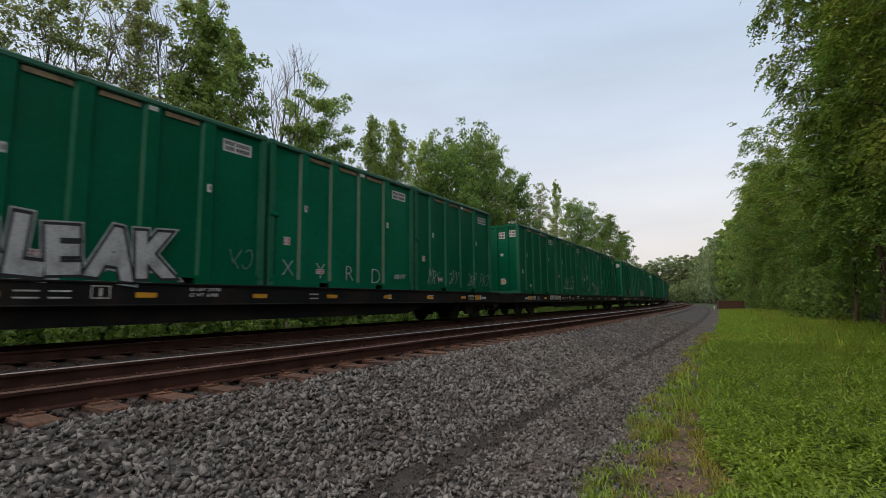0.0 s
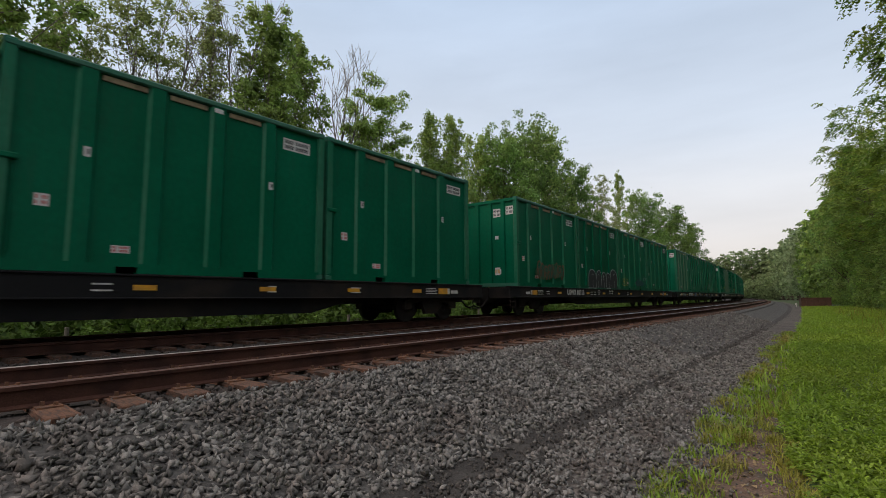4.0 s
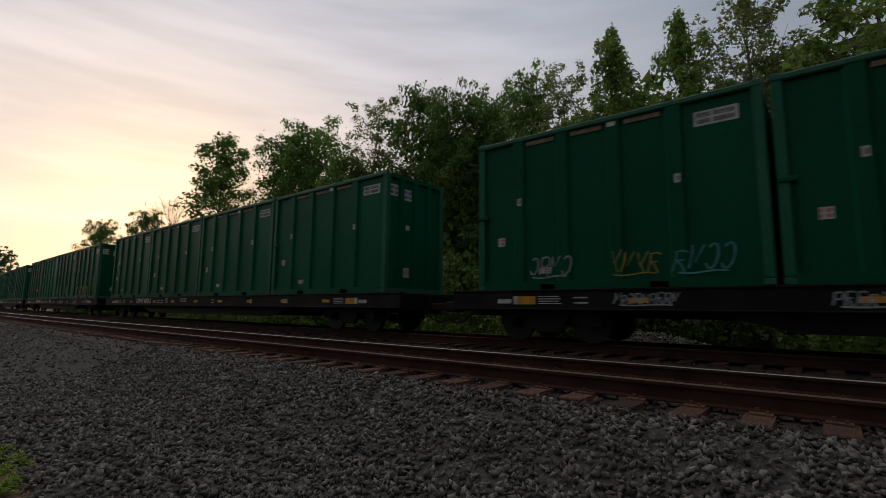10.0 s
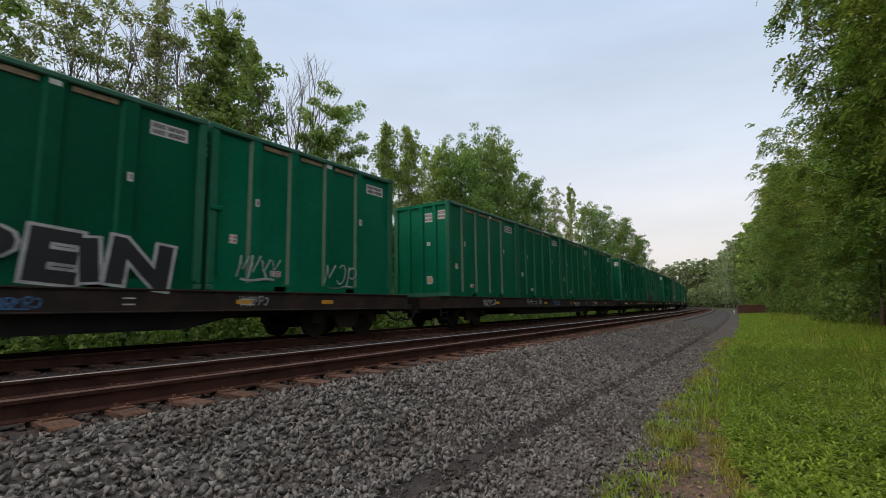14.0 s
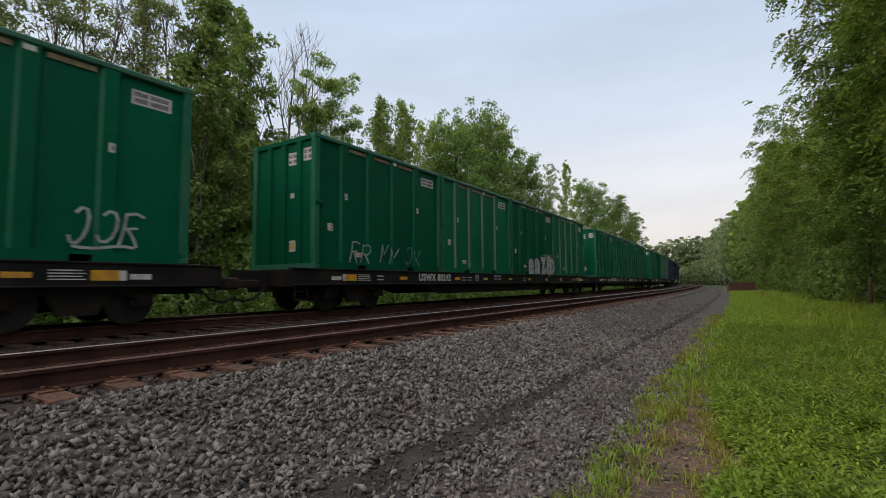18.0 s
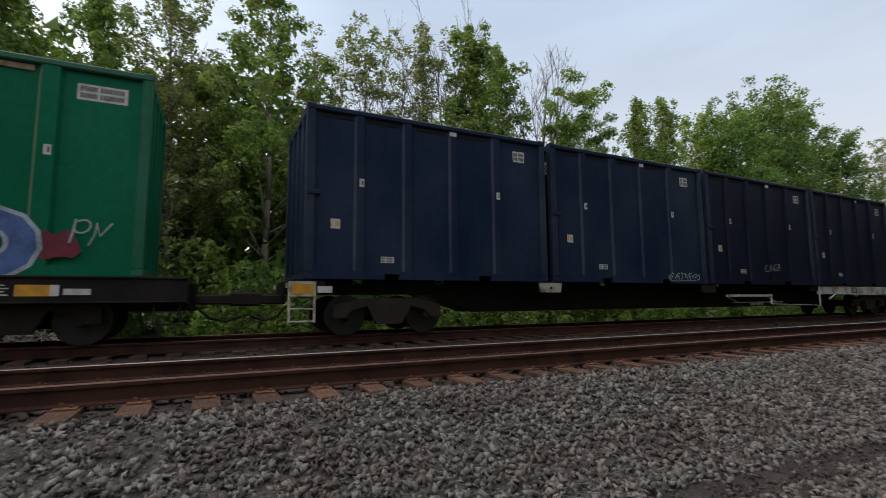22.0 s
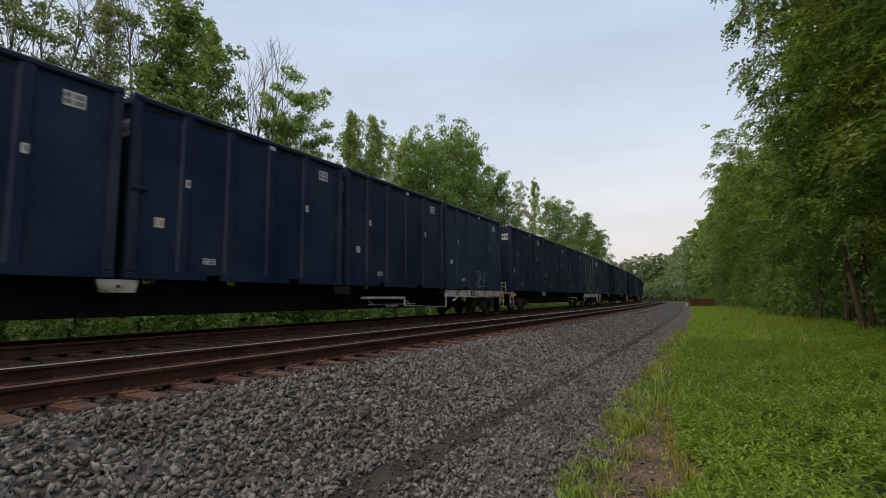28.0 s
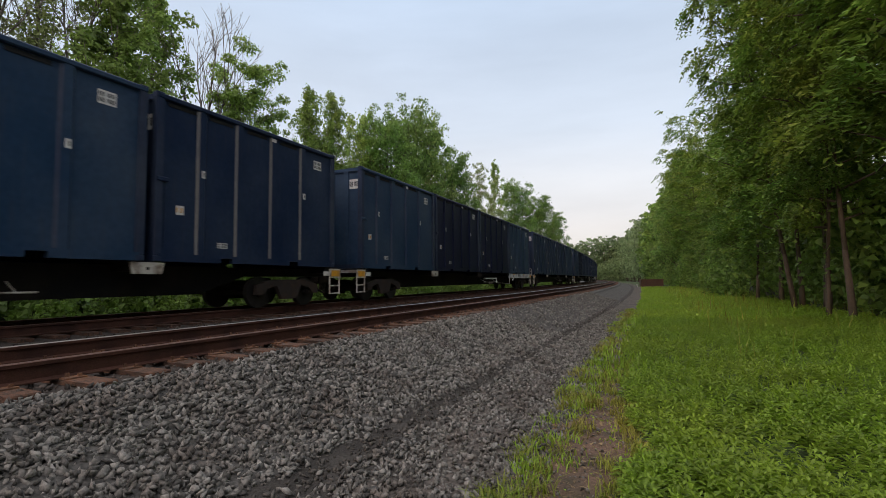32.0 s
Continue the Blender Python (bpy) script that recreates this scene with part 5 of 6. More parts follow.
    if m:
        inner = np.array(inner)
        q = inner[rng.integers(0, len(inner), m)] + rng.normal(0, clump * 0.5, (m, 3))
        pts.append(q)
        dirs.append(np.zeros((m, 3)))
        sizes.append(np.full(m, size * 1.2))
        if fronds:
            ways.append(rng.normal(size=(m, 3)))
    pts, dirs, sizes = np.concatenate(pts), np.concatenate(dirs), np.concatenate(sizes)
    ok = pts[:, 2] > 0.4
    way = np.concatenate(ways)[ok] if fronds else None
    crown_me = leaves(pts[ok], sizes[ok], rng, material, 0.45, 0.62 if not fronds else 0.21, dirs[ok], way, True)
    return float(np.percentile(pts[:, 2], 99.0)), wood.mesh("trunk", bark, smooth=True), crown_me


def bare_tree(seed, h, trunk=0.11):
    """A leafless tree: limbs that fork three times and reach upward."""
    rng = np.random.default_rng(seed)
    wood, limbs = Shape(), Shape()
    top = [0.0]

    def grow(p, d, ln, r, level):
        q = p + d * ln
        top[0] = max(top[0], q[2])
        (limbs if level else wood).tube(tuple(p), tuple(q), r, r * 0.6, n=6 if level == 0 else 4 if level == 1 else 3)
        if level == 4:
            return
        for i in range((7, 4, 4, 3)[level]):
            f = rng.uniform(0.45, 1.0) if i else 1.0
            e = d + rng.normal(0, 0.33 if level else 0.24, 3) + np.array([0, 0, 0.18])
            e /= np.linalg.norm(e)
            grow(p + d * ln * f, e, ln * rng.uniform(0.42, 0.62), max(0.011, r * 0.5), level + 1)

    grow(np.zeros(3), np.array([0.02, 0.02, 1.0]), h * 0.45, trunk, 0)
    return top[0], wood.mesh("trunk", PALE_BARK, smooth=True), limbs.mesh("crown", PALE_BARK, smooth=True)


KINDS = {
    "poplar": [tree(11 + i, 17, 3.0, 2.4, 36, 14500, 0.17, LEAF_POPLAR, 60, PALE_BARK, 0.17, 0.66, (0.9, 1.0, 0.4), twigs=3, tall=1.6, fill=0.1) for i in range(3)],
    "tall": [tree(21 + i, 17, 4.0, 3.2, 36, 10500, 0.165, LEAF_POPLAR, 40, PALE_BARK, 0.17, 0.62, (0.95, 0.85, 0.12), twigs=3, sway=0.3, tall=1.0, fill=0.06) for i in range(2)],
    "oak": [tree(31 + i, 17, 2.0, 4.0, 42, 19000, 0.19, LEAF_OAK, 32, BARK, 0.24, 1.1, (0.9, 1.0, 0.6), twigs=3, fill=0.4, tall=0.95) for i in range(4)],
    "sparse": [tree(41 + i, 17, 3.5, 2.6, 42, 11500, 0.125, LEAF_PALE, 56, PALE_BARK, 0.13, 0.52, (0.75, 1.0, 0.45), twigs=4, bare=0.2, sway=0.6, fill=0.06, tall=1.4) for i in range(3)],
    "bare": [bare_tree(51 + i, 17) for i in range(3)],
    "clumpy": [tree(61, 17, 7.0, 3.0, 20, 17000, 0.17, LEAF_POPLAR, 36, PALE_BARK, 0.15, 1.05, (0.6, 1.0, 0.85), twigs=3, sway=0.8, fill=0.03, tall=0.8)],
    "bushy": [tree(71 + i, 17, 1.6, 3.2, 42, 15000, 0.19, LEAF_POPLAR if i else LEAF_OAK, 40, BARK, 0.2, 0.95, (0.95, 1.0, 0.45), twigs=3, fill=0.25, tall=1.15) for i in range(3)],
    "wall": [tree(81 + i, 17, 2.9, 3.2, 46, 22000, 0.27, LEAF_WALL, 6, BARK, 0.12, 0.8, (0.95, 1.0, 0.85), twigs=2, fill=0.08, fronds=16, sway=0.6) for i in range(3)],
    "far": [tree(98 + i, 17, 1.0, 3.4, 26, 1300, 0.62, LEAF_HAZED, 26, BARK, 0.2, 1.05, (0.9, 1.0, 0.5), twigs=2, single=True) for i in range(3)],
    "back": [tree(95 + i, 17, 1.0, 3.4, 30, 1600, 0.6, (LEAF_OAK, LEAF_POPLAR, LEAF_BUSH)[i], 30, BARK, 0.2, 1.05, (0.9, 1.0, 0.45), twigs=2, single=True, tall=1.0) for i in range(3)],
}
LABELS = {
    "poplar": ("slender upright poplar in fresh leaf behind the track", "leafy poplars"),
    "tall": ("tall pointed tree with open layered branches", "tall pointed trees"),
    "oak": ("dense green broadleaf tree at the wood's edge", "broadleaf trees"),
    "sparse": ("thin pale tree with sparse new leaves", "sparse trees"),
    "bare": ("bare grey tree with fine upright branches", "bare trees"),
    "clumpy": ("leaning tree with separate clumps of leaves", "clumpy trees"),
    "bushy": ("bushy green tree leafy down to the ground", "bushy trees"),
    "wall": ("tall tree with drooping feathered leaves by the verge", "verge trees"),
    "far": ("grey-green woodland tree, haze in its leaf colour, where the line bends away", "far woodland trees"),
    "back": ("green woodland tree further back", "woodland trees"),
}
count_of = {}


def plant(kind, x, y, height, wide=1.0, turn=None, rng=random.Random(5)):
    i = count_of.get(kind, 0)
    count_of[kind] = i + 1
    h, trunk_me, crown_me = KINDS[kind][i % len(KINDS[kind])]
    root = new("tree")
    label, group = LABELS[kind]
    tagged(root, label, "tree", group)
    k = height / h
    r, s = math.hypot(x - CENTRE, y), 0.0
    z = float(ground_z(r + CENTRE)) - 0.06
    a = rng.uniform(0, 6.28) if turn is None else turn
    root.matrix_basis = Matrix.Translation((x, y, z)) @ Matrix.Rotation(a, 4, "Z") @ Matrix.Diagonal((k * wide, k * wide, k, 1))
    if kind == "wall":
        root.matrix_basis = root.matrix_basis @ pose(0, 0, 0, rng.uniform(-4, 4), rng.uniform(-4, 4), 0)
    part("trunk", trunk_me, root)
    part("crown", crown_me, root, "leafless twiggy crown" if kind == "bare" else "")
    return root


NORMAL = 57.5    # the bearing, on the skyline's own scale, square to the track


def skyline(bearing, up, kind, depth, wide=1.0):
    """A tree whose top stands at that bearing and elevation, depth metres west of the camera."""
    rel = radians(bearing - NORMAL)
    y = -depth * math.tan(rel)
    x = -depth - y * y / (2 * RADIUS) * 0.6
    dist = math.hypot(x, y)
    plant(kind, x, y, dist * math.tan(radians(up)) + EYE[2] + 0.6, wide)


for b, e, kind, depth, wide in (
        (133.6, 8.0, "oak", 23, 1.0), (129.5, 9.5, "oak", 25, 0.9), (127.2, 12.2, "bare", 26, 1.2), (122.4, 17.8, "bushy", 24, 1.2), (118.4, 14.5, "bare", 24, 0.9),
        (115.5, 19.0, "oak", 24, 0.9), (112.2, 20.8, "oak", 25, 0.9), (108.6, 17.5, "oak", 22, 0.9), (105.3, 23.8, "sparse", 24, 1.25), (99.2, 25.2, "oak", 26, 0.8)):
    skyline(b, e, kind, depth, wide)
for b, e, kind, depth, wide in (
        (95.0, 24.8, "oak", 25, 0.75), (90.6, 25.0, "oak", 27, 0.75), (86.2, 26.3, "oak", 25, 0.7), (81.4, 27.2, "sparse", 24, 1.1), (75.5, 29.9, "poplar", 24, 1.0),
        (68.6, 30.0, "poplar", 23, 0.95), (62.0, 33.3, "sparse", 24, 1.15), (52.1, 34.6, "tall", 24, 1.0), (46.6, 29.0, "sparse", 27, 1.0), (41.8, 31.0, "sparse", 24, 1.1)):
    skyline(b, e, kind, depth, wide)
for b, e, kind, depth, wide in (
        (38.0, 32.8, "bare", 26, 1.0), (31.6, 32.8, "bare", 25, 0.9), (34.0, 31.0, "sparse", 25, 1.1), (27.9, 30.6, "poplar", 23, 1.05), (24.2, 28.0, "poplar", 26, 1.0), (19.6, 28.6, "bare", 25, 1.0),
        (15.6, 24.6, "clumpy", 23, 0.9), (12.7, 20.8, "bare", 24, 0.8), (8.4, 21.4, "poplar", 24, 0.95), (5.6, 21.0, "poplar", 25, 0.9), (2.0, 18.8, "bushy", 26, 0.8)):
    skyline(b, e, kind, depth, wide)
for b, e, kind, depth, wide in (
        (-0.8, 18.9, "oak", 24, 0.85), (-3.5, 20.2, "oak", 25, 0.8), (-6.4, 19.2, "bushy", 25, 0.85), (-9.3, 15.0, "oak", 24, 0.85), (-12.4, 13.7, "sparse", 25, 1.1),
        (-14.8, 13.7, "tall", 25, 0.6), (-17.0, 11.4, "oak", 24, 0.8), (-20.3, 9.7, "oak", 24, 0.95), (-22.6, 7.6, "oak", 25, 0.85)):
    skyline(b, e, kind, depth, wide)

# further rows of the western wood
for b, e in ((97, 19.5), (93, 19.5), (88.5, 20), (84, 20.5), (79, 22), (73, 24), (66, 23.5), (60, 24), (56, 25), (50, 24), (45, 20), (40, 20.5), (35.5, 19), (29.5, 19), (25.5, 18), (21.5, 16.5), (17.5, 15), (13, 14)):
    skyline(b, e, "back", 28.5 + (b * 7) % 3, 1.1)
rows = random.Random(21)
for s in np.arange(-150, 210, 5.5):
    for depth, low, high in ((-28, 7.5, 11.5), (-33, 9, 12)):
        x, y = bend(np.array(s + rows.uniform(-1.5, 1.5)), np.array(depth + rows.uniform(-2, 2)))
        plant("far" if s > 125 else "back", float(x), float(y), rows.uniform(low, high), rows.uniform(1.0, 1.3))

# the eastern wall of trees along the verge, and on round the bend
for s, x, h, wide in ((12.5, 7.4, 17.5, 0.9), (15.6, 6.4, 19, 0.8), (17.3, 4.9, 18.5, 0.58), (18.4, 4.6, 15.5, 0.55), (21.9, 5.5, 20.5, 0.72), (23.2, 4.8, 20, 0.56), (23.9, 5.2, 19.5, 0.6), (28.5, 5.4, 18, 0.74), (31.5, 4.9, 13.5, 0.8), (38.0, 6.4, 13.5, 1.0),
                      (45.0, 6.3, 14.5, 1.0), (51.0, 6.0, 14.5, 1.0), (57.0, 5.6, 16, 1.0), (63.5, 5.2, 21.2, 0.85), (70.0, 5.4, 19, 0.95)):
    wx, wy = bend(np.array(s), np.array(x))
    plant("wall", float(wx), float(wy), h, wide)
for s in np.arange(40, 64, 4.5):
    wx, wy = bend(np.array(s), np.array(5.4 + rows.uniform(-0.3, 0.3)))
    plant("bushy", float(wx), float(wy), rows.uniform(6.0, 8.5), 1.35)
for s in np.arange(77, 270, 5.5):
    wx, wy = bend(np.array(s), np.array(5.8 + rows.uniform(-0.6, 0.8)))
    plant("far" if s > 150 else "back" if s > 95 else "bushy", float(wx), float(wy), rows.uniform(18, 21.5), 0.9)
for s in np.arange(12, 130, 6.0):
    wx, wy = bend(np.array(s), np.array(10.5 + rows.uniform(-1, 1)))
    plant("bushy" if s < 30 else "back", float(wx), float(wy), rows.uniform(18, 20) if s < 30 else rows.uniform(13.5, 16), 1.2)
# Unseen trees behind the camera, added to close off the light there.
for s in np.arange(-90, 12, 9.0):
    wx, wy = bend(np.array(s), np.array(13 + rows.uniform(-1, 2)))
    plant("bushy" if s > -25 else "back", float(wx), float(wy), rows.uniform(12, 16), 1.3)
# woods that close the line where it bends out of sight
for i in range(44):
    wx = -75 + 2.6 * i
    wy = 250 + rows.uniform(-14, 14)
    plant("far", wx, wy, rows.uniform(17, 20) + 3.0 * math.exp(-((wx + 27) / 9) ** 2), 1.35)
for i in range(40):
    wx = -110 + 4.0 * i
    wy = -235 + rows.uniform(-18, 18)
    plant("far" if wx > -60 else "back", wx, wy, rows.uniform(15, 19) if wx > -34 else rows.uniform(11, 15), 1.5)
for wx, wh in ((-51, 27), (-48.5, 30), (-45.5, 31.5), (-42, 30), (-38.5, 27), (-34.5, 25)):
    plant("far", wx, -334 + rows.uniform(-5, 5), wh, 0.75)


def undergrowth(name, label, places, size, seed, material=LEAF_BUSH):
    """Low bushes and saplings grown together into thickets."""
    rng = np.random.default_rng(seed)
    pts = []
    for s, x, h in places:
        m = int(240 * h * min(1.0, 0.3 / size))
        wx, wy = bend(np.array(s), np.array(x))
        u = rng.uniform(0, 1, m)
        r = (0.35 + 0.75 * np.sin(np.pi * np.clip(u, 0.08, 0.98)) ** 0.7) * h * 0.42 * rng.uniform(0.5, 1.05, m)
        a = rng.uniform(0, 2 * np.pi, m)
        lob = 1 + 0.3 * np.sin(3 * a + s) * np.sin(5 * u + x)
        pts.append(np.stack([wx + r * lob * np.cos(a), wy + r * lob * np.sin(a), ground_z(x) + 0.08 + u * h], axis=1))
    tagged(new(name, leaves(np.concatenate(pts), size, rng, material, 0.6, 0.5, single=True, name=name)), label, "undergrowth", kind="stuff")


undergrowth("western_undergrowth", "dark green thicket under the trees beyond the track",
            [(s + rows.uniform(-0.8, 0.8), d + rows.uniform(-1.2, 1.2), rows.uniform(1.4, 4.4)) for s in np.arange(-100, 140, 2.3) for d in (-19.0, -22.0)
             if not (abs(s + 4.6) < 3.5 and d > -20)], 0.24, 61)
undergrowth("trackside_bushes", "bright green low bushes beyond the far track",
            [(s + rows.uniform(-0.8, 0.8), -16.6 + rows.uniform(-0.7, 0.7), rows.uniform(0.5, 1.5)) for s in np.arange(-60, 90, 1.5) if abs(s + 4.6) > 3.4], 0.17, 64)
undergrowth("western_thicket", "dense dark understorey deep in the western wood",
            [(s + rows.uniform(-1, 1), d + rows.uniform(-1.5, 1.5), rows.uniform(5.0, 8.5)) for s in np.arange(-120, 150, 4.8) for d in (-26.0, -30.5, -36.0)], 0.6, 63)
undergrowth("eastern_undergrowth", "thicket at the foot of the verge trees",
            [(s, 4.6 + rows.uniform(-0.5, 0.6), rows.uniform(1.8, 4.0)) for s in np.arange(33, 150, 3.2)] + [(s, d + rows.uniform(-0.5, 0.5), rows.uniform(2.6, 4.6)) for s in np.arange(13, 36, 1.7) for d in (7.0, 9.0)], 0.26, 62)

undergrowth("far_thicket", "grey-green thicket, haze in its leaf colour, where the line bends away",
            [(236 + rows.uniform(-4, 4), x, rows.uniform(7, 11)) for x in np.arange(-22, 46, 2.4) if not -14 < x < -3] + [(262 + rows.uniform(-4, 4), x, rows.uniform(9, 13)) for x in np.arange(-50, 40, 3.0)], 0.7, 65, LEAF_HAZED)


# ---- plants on the verge ----
def weed_edge(s):
    """Where the weeds of the verge begin, beside the bare soil."""
    return np.interp(s, [-40, -10, -4, 0, 4, 6.6, 11.3, 31], [-0.7, -0.6, -0.2, -0.15, -0.31, -0.5, -0.85, -1.2]) + 0.09 * np.sin(s * 1.7) + 0.07 * np.sin(s * 4.3 + 1)


def rosettes(name, label, s, x, height, size, count, rng):
    """Leafy weeds: lance-shaped leaves spiralling up a stem, each leaf a folded blade."""
    n = len(s)
    wx, wy = bend(s, x)
    k = np.arange(count)
    t = (k / (count - 1))[None, :]
    a = rng.uniform(0, 6.28, n)[:, None] + k[None, :] * 2.4 + rng.normal(0, 0.25, (n, count))
    lean = rng.normal(0, 0.12, (n, 2))
    z = ground_z(x)[:, None] + height[:, None] * (0.35 + 0.65 * t)
    L = size[:, None] * (1.15 - 0.6 * t) * rng.uniform(0.75, 1.25, (n, count))
    el = np.radians(5 + 48 * t ** 1.5 + rng.normal(0, 12, (n, count)))
    dx, dy, dz = np.cos(a) * np.cos(el), np.sin(a) * np.cos(el), np.sin(el)
    p = np.stack([wx[:, None] + lean[:, :1] * height[:, None] * t, wy[:, None] + lean[:, 1:] * height[:, None] * t, z], axis=-1)
    way = np.stack([dx, dy, dz], axis=-1)
    side = np.stack([-np.sin(a), np.cos(a), np.zeros_like(a)], axis=-1)
    L = L[..., None]
    mid = p + way * L * 0.45 + np.array([0, 0, 0.05]) * L
    co = np.stack([p, mid + side * L * 0.19, p + way * L - np.array([0, 0, 0.2]) * L, mid - side * L * 0.19], axis=2).reshape(-1, 3)
    tagged(new(name, quads(name, co, np.arange(len(co)).reshape(-1, 4), WEED)), label, "weeds", kind="stuff")


def verge():
    rng = np.random.default_rng(9)

    def sown(n, s0, s1, x1, power=1.0):
        s = s0 + rng.uniform(0, 1, n) ** power * (s1 - s0)
        x = weed_edge(s) + rng.uniform(0, 1, n) * (x1(s) - weed_edge(s))
        # plants stand in drifts, thicker and thinner
        ok = np.sin(s * 2.2 + x * 1.3) + np.sin(x * 3.1 - s * 0.9) + rng.normal(0, 1.0, n) > -1.5
        return s[ok], x[ok]

    s, x = sown(7800, 1.2, 17, lambda s: np.minimum(1.6 + 0.5 * s, 5.8), 0.72)
    lump = 0.5 + 0.5 * np.sin(s * 2.9 + 1.7 * np.sin(x * 2.3)) * np.sin(x * 3.7 + s)
    tall = (0.11 + 0.15 * lump + rng.uniform(0, 0.08, len(s))) * np.clip((x - weed_edge(s)) * 2.2 + 0.4, 0.4, 1)
    rosettes("verge_weeds", "lush bright green leafy weeds on the verge", s, x, tall, 0.088 * rng.uniform(0.7, 1.3, len(s)), 13, rng)
    s, x = sown(1900, 1.6, 6.5, lambda s: 0.9 + 0.35 * s)
    rosettes("near_weeds", "lush bright green leafy weeds by the bare soil", s, x, 0.10 + rng.uniform(0, 0.16, len(s)), 0.08 * rng.uniform(0.7, 1.3, len(s)), 13, rng)
    s, x = sown(8200, 16.5, 66, lambda s: np.full_like(s, 5.6), 1.3)
    rosettes("further_weeds", "green weeds on the verge towards the trees", s, x, 0.10 + 0.14 * rng.uniform(0, 1, len(s)), 0.13 * (1 + (s - 16) * 0.012), 8, rng)
    s, x = sown(3600, -30, 1.2, lambda s: np.full_like(s, 4.6))
    rosettes("southern_weeds", "low green weeds beside the gravel path", s, x, 0.12 + 0.12 * rng.uniform(0, 1, len(s)), 0.13 + 0 * s, 9, rng)
    n = 240
    i = rng.integers(0, 34, n)
    cs, cx = rng.uniform(-13, -3.6, 34), rng.normal(-0.98, 0.12, 34)
    s, x = cs[i] + rng.normal(0, 0.09, n), cx[i] + rng.normal(0, 0.06, n)
    rosettes("path_edge_weeds", "small bright weed clumps at the gravel's edge", s, x, 0.04 + 0.07 * rng.uniform(0, 1, n), np.full(n, 0.07), 9, rng)


def blades(name, label, n, pick, height, width, material, seed, lean=0.35):
    """Grass: narrow two-piece blades that bend over."""
    rng = np.random.default_rng(seed)
    s, x = pick(rng, n)
    n = len(s)
    wx, wy = bend(s, x)
    z = ground_z(x) - 0.01
    a = rng.uniform(0, 2 * np.pi, n)
    h = height * rng.uniform(0.45, 1.25, n)
    le = lean * rng.uniform(0.2, 1.4, n) * h
    w = width * rng.uniform(0.7, 1.4, n) * (1 + np.abs(s) * 0.04)
    dx, dy = np.cos(a), np.sin(a)
    p = np.stack([wx, wy, z], axis=1)
    side = np.stack([-dy, dx, np.zeros(n)], axis=1) * (w / 2)[:, None]
    mid = p + np.stack([dx * le * 0.35, dy * le * 0.35, h * 0.6], axis=1)
    tip = p + np.stack([dx * le, dy * le, h * (1 - 0.25 * lean)], axis=1)
    co = np.stack([p - side, p + side, mid + side * 0.8, mid - side * 0.8, tip + side * 0.12, tip - side * 0.12], axis=1).reshape(-1, 3)
    o = np.arange(n)[:, None] * 6
    faces = np.concatenate([o + np.array([[0, 1, 2, 3]]), o + np.array([[3, 2, 4, 5]])], axis=0)
    tagged(new(name, quads(name, co, faces, material)), label, "grass", kind="stuff")


def tufts(rng, n):
    k = 120
    cs, cx = rng.uniform(0, 1, k) ** 1.2 * 22 + 2.2, rng.normal(0, 0.12, k)
    cx += np.interp(cs, [2, 5, 9, 14, 24], [-0.98, -1.03, -1.1, -1.25, -1.35])
    i = rng.integers(0, k, n)
    return cs[i] + rng.normal(0, 0.08, n), cx[i] + rng.normal(0, 0.065, n)


def dirt_tufts(rng, n):
    k = 70
    cs = rng.uniform(1.5, 9, k)
    cx = weed_edge(cs) - 0.05 + rng.normal(0, 0.09, k)
    i = rng.integers(0, k, n)
    return cs[i] + rng.normal(0, 0.05, n), cx[i] + rng.normal(0, 0.05, n)


def tall_grass(rng, n):
    return rng.uniform(9, 60, n), rng.uniform(0.8, 6.2, n)


def verge_grass(rng, n):
    return rng.uniform(0, 1, n) ** 1.4 * 75 + 7, rng.uniform(-1.15, 5.5, n)


def far_verge(rng, n):
    s = rng.uniform(-45, 60, n)
    x = -rng.uniform(14.4, 19, n)
    ok = ((x + 15.6) / 1.9) ** 2 + ((s + 4.6) / 3.2) ** 2 > 1
    return s[ok], x[ok]


verge()


def litter():
    """Dead leaves, seedlings and chips strewn over the bare soil."""
    rng = np.random.default_rng(12)
    for name, label, n, size, material, up in (("leaf_litter", "brown dead leaves on the bare soil", 3200, 0.035, STRAW, 2.5), ("soil_seedlings", "tiny green seedlings on the bare soil", 4200, 0.03, WEED, 1.0)):
        s, x = rng.uniform(-9, 11, n), rng.uniform(-1.1, 0.0, n)
        if name == "soil_seedlings":
            keep = np.sin(s * 2.3 + 1.5) + np.sin(x * 6.1 + s) + rng.normal(0, 0.5, n) > 0.3
            s, x = s[keep], x[keep]
        wx, wy = bend(s, x)
        p = np.stack([wx, wy, ground_z(x) + rng.uniform(0.004, 0.03, len(s))], axis=1)
        tagged(new(name, leaves(p, size, rng, material, up, 0.5, single=True, name=name)), label, "litter", kind="stuff")


litter()
blades("grass_tufts", "yellow-green grass tufts along the gravel's edge", 7000, tufts, 0.125, 0.008, BLADE, 31, 0.9)
blades("green_tufts", "fresh green grass tufts along the gravel's edge", 5000, tufts, 0.10, 0.009, WEED, 37, 0.8)
blades("dirt_grass", "thin grass tufts on the bare soil", 2600, dirt_tufts, 0.12, 0.007, BLADE, 32, 0.8)
blades("verge_grass", "mown green grass on the verge", 24000, verge_grass, 0.24, 0.012, WEED, 33, 0.6)
blades("tall_grass", "tall pale grass stalks by the trees", 700, tall_grass, 0.62, 0.010, BLADE, 34, 0.4)
blades("far_verge_grass", "grass and weeds beyond the far track", 18000, far_verge, 0.32, 0.02, BLADE, 35, 0.7)
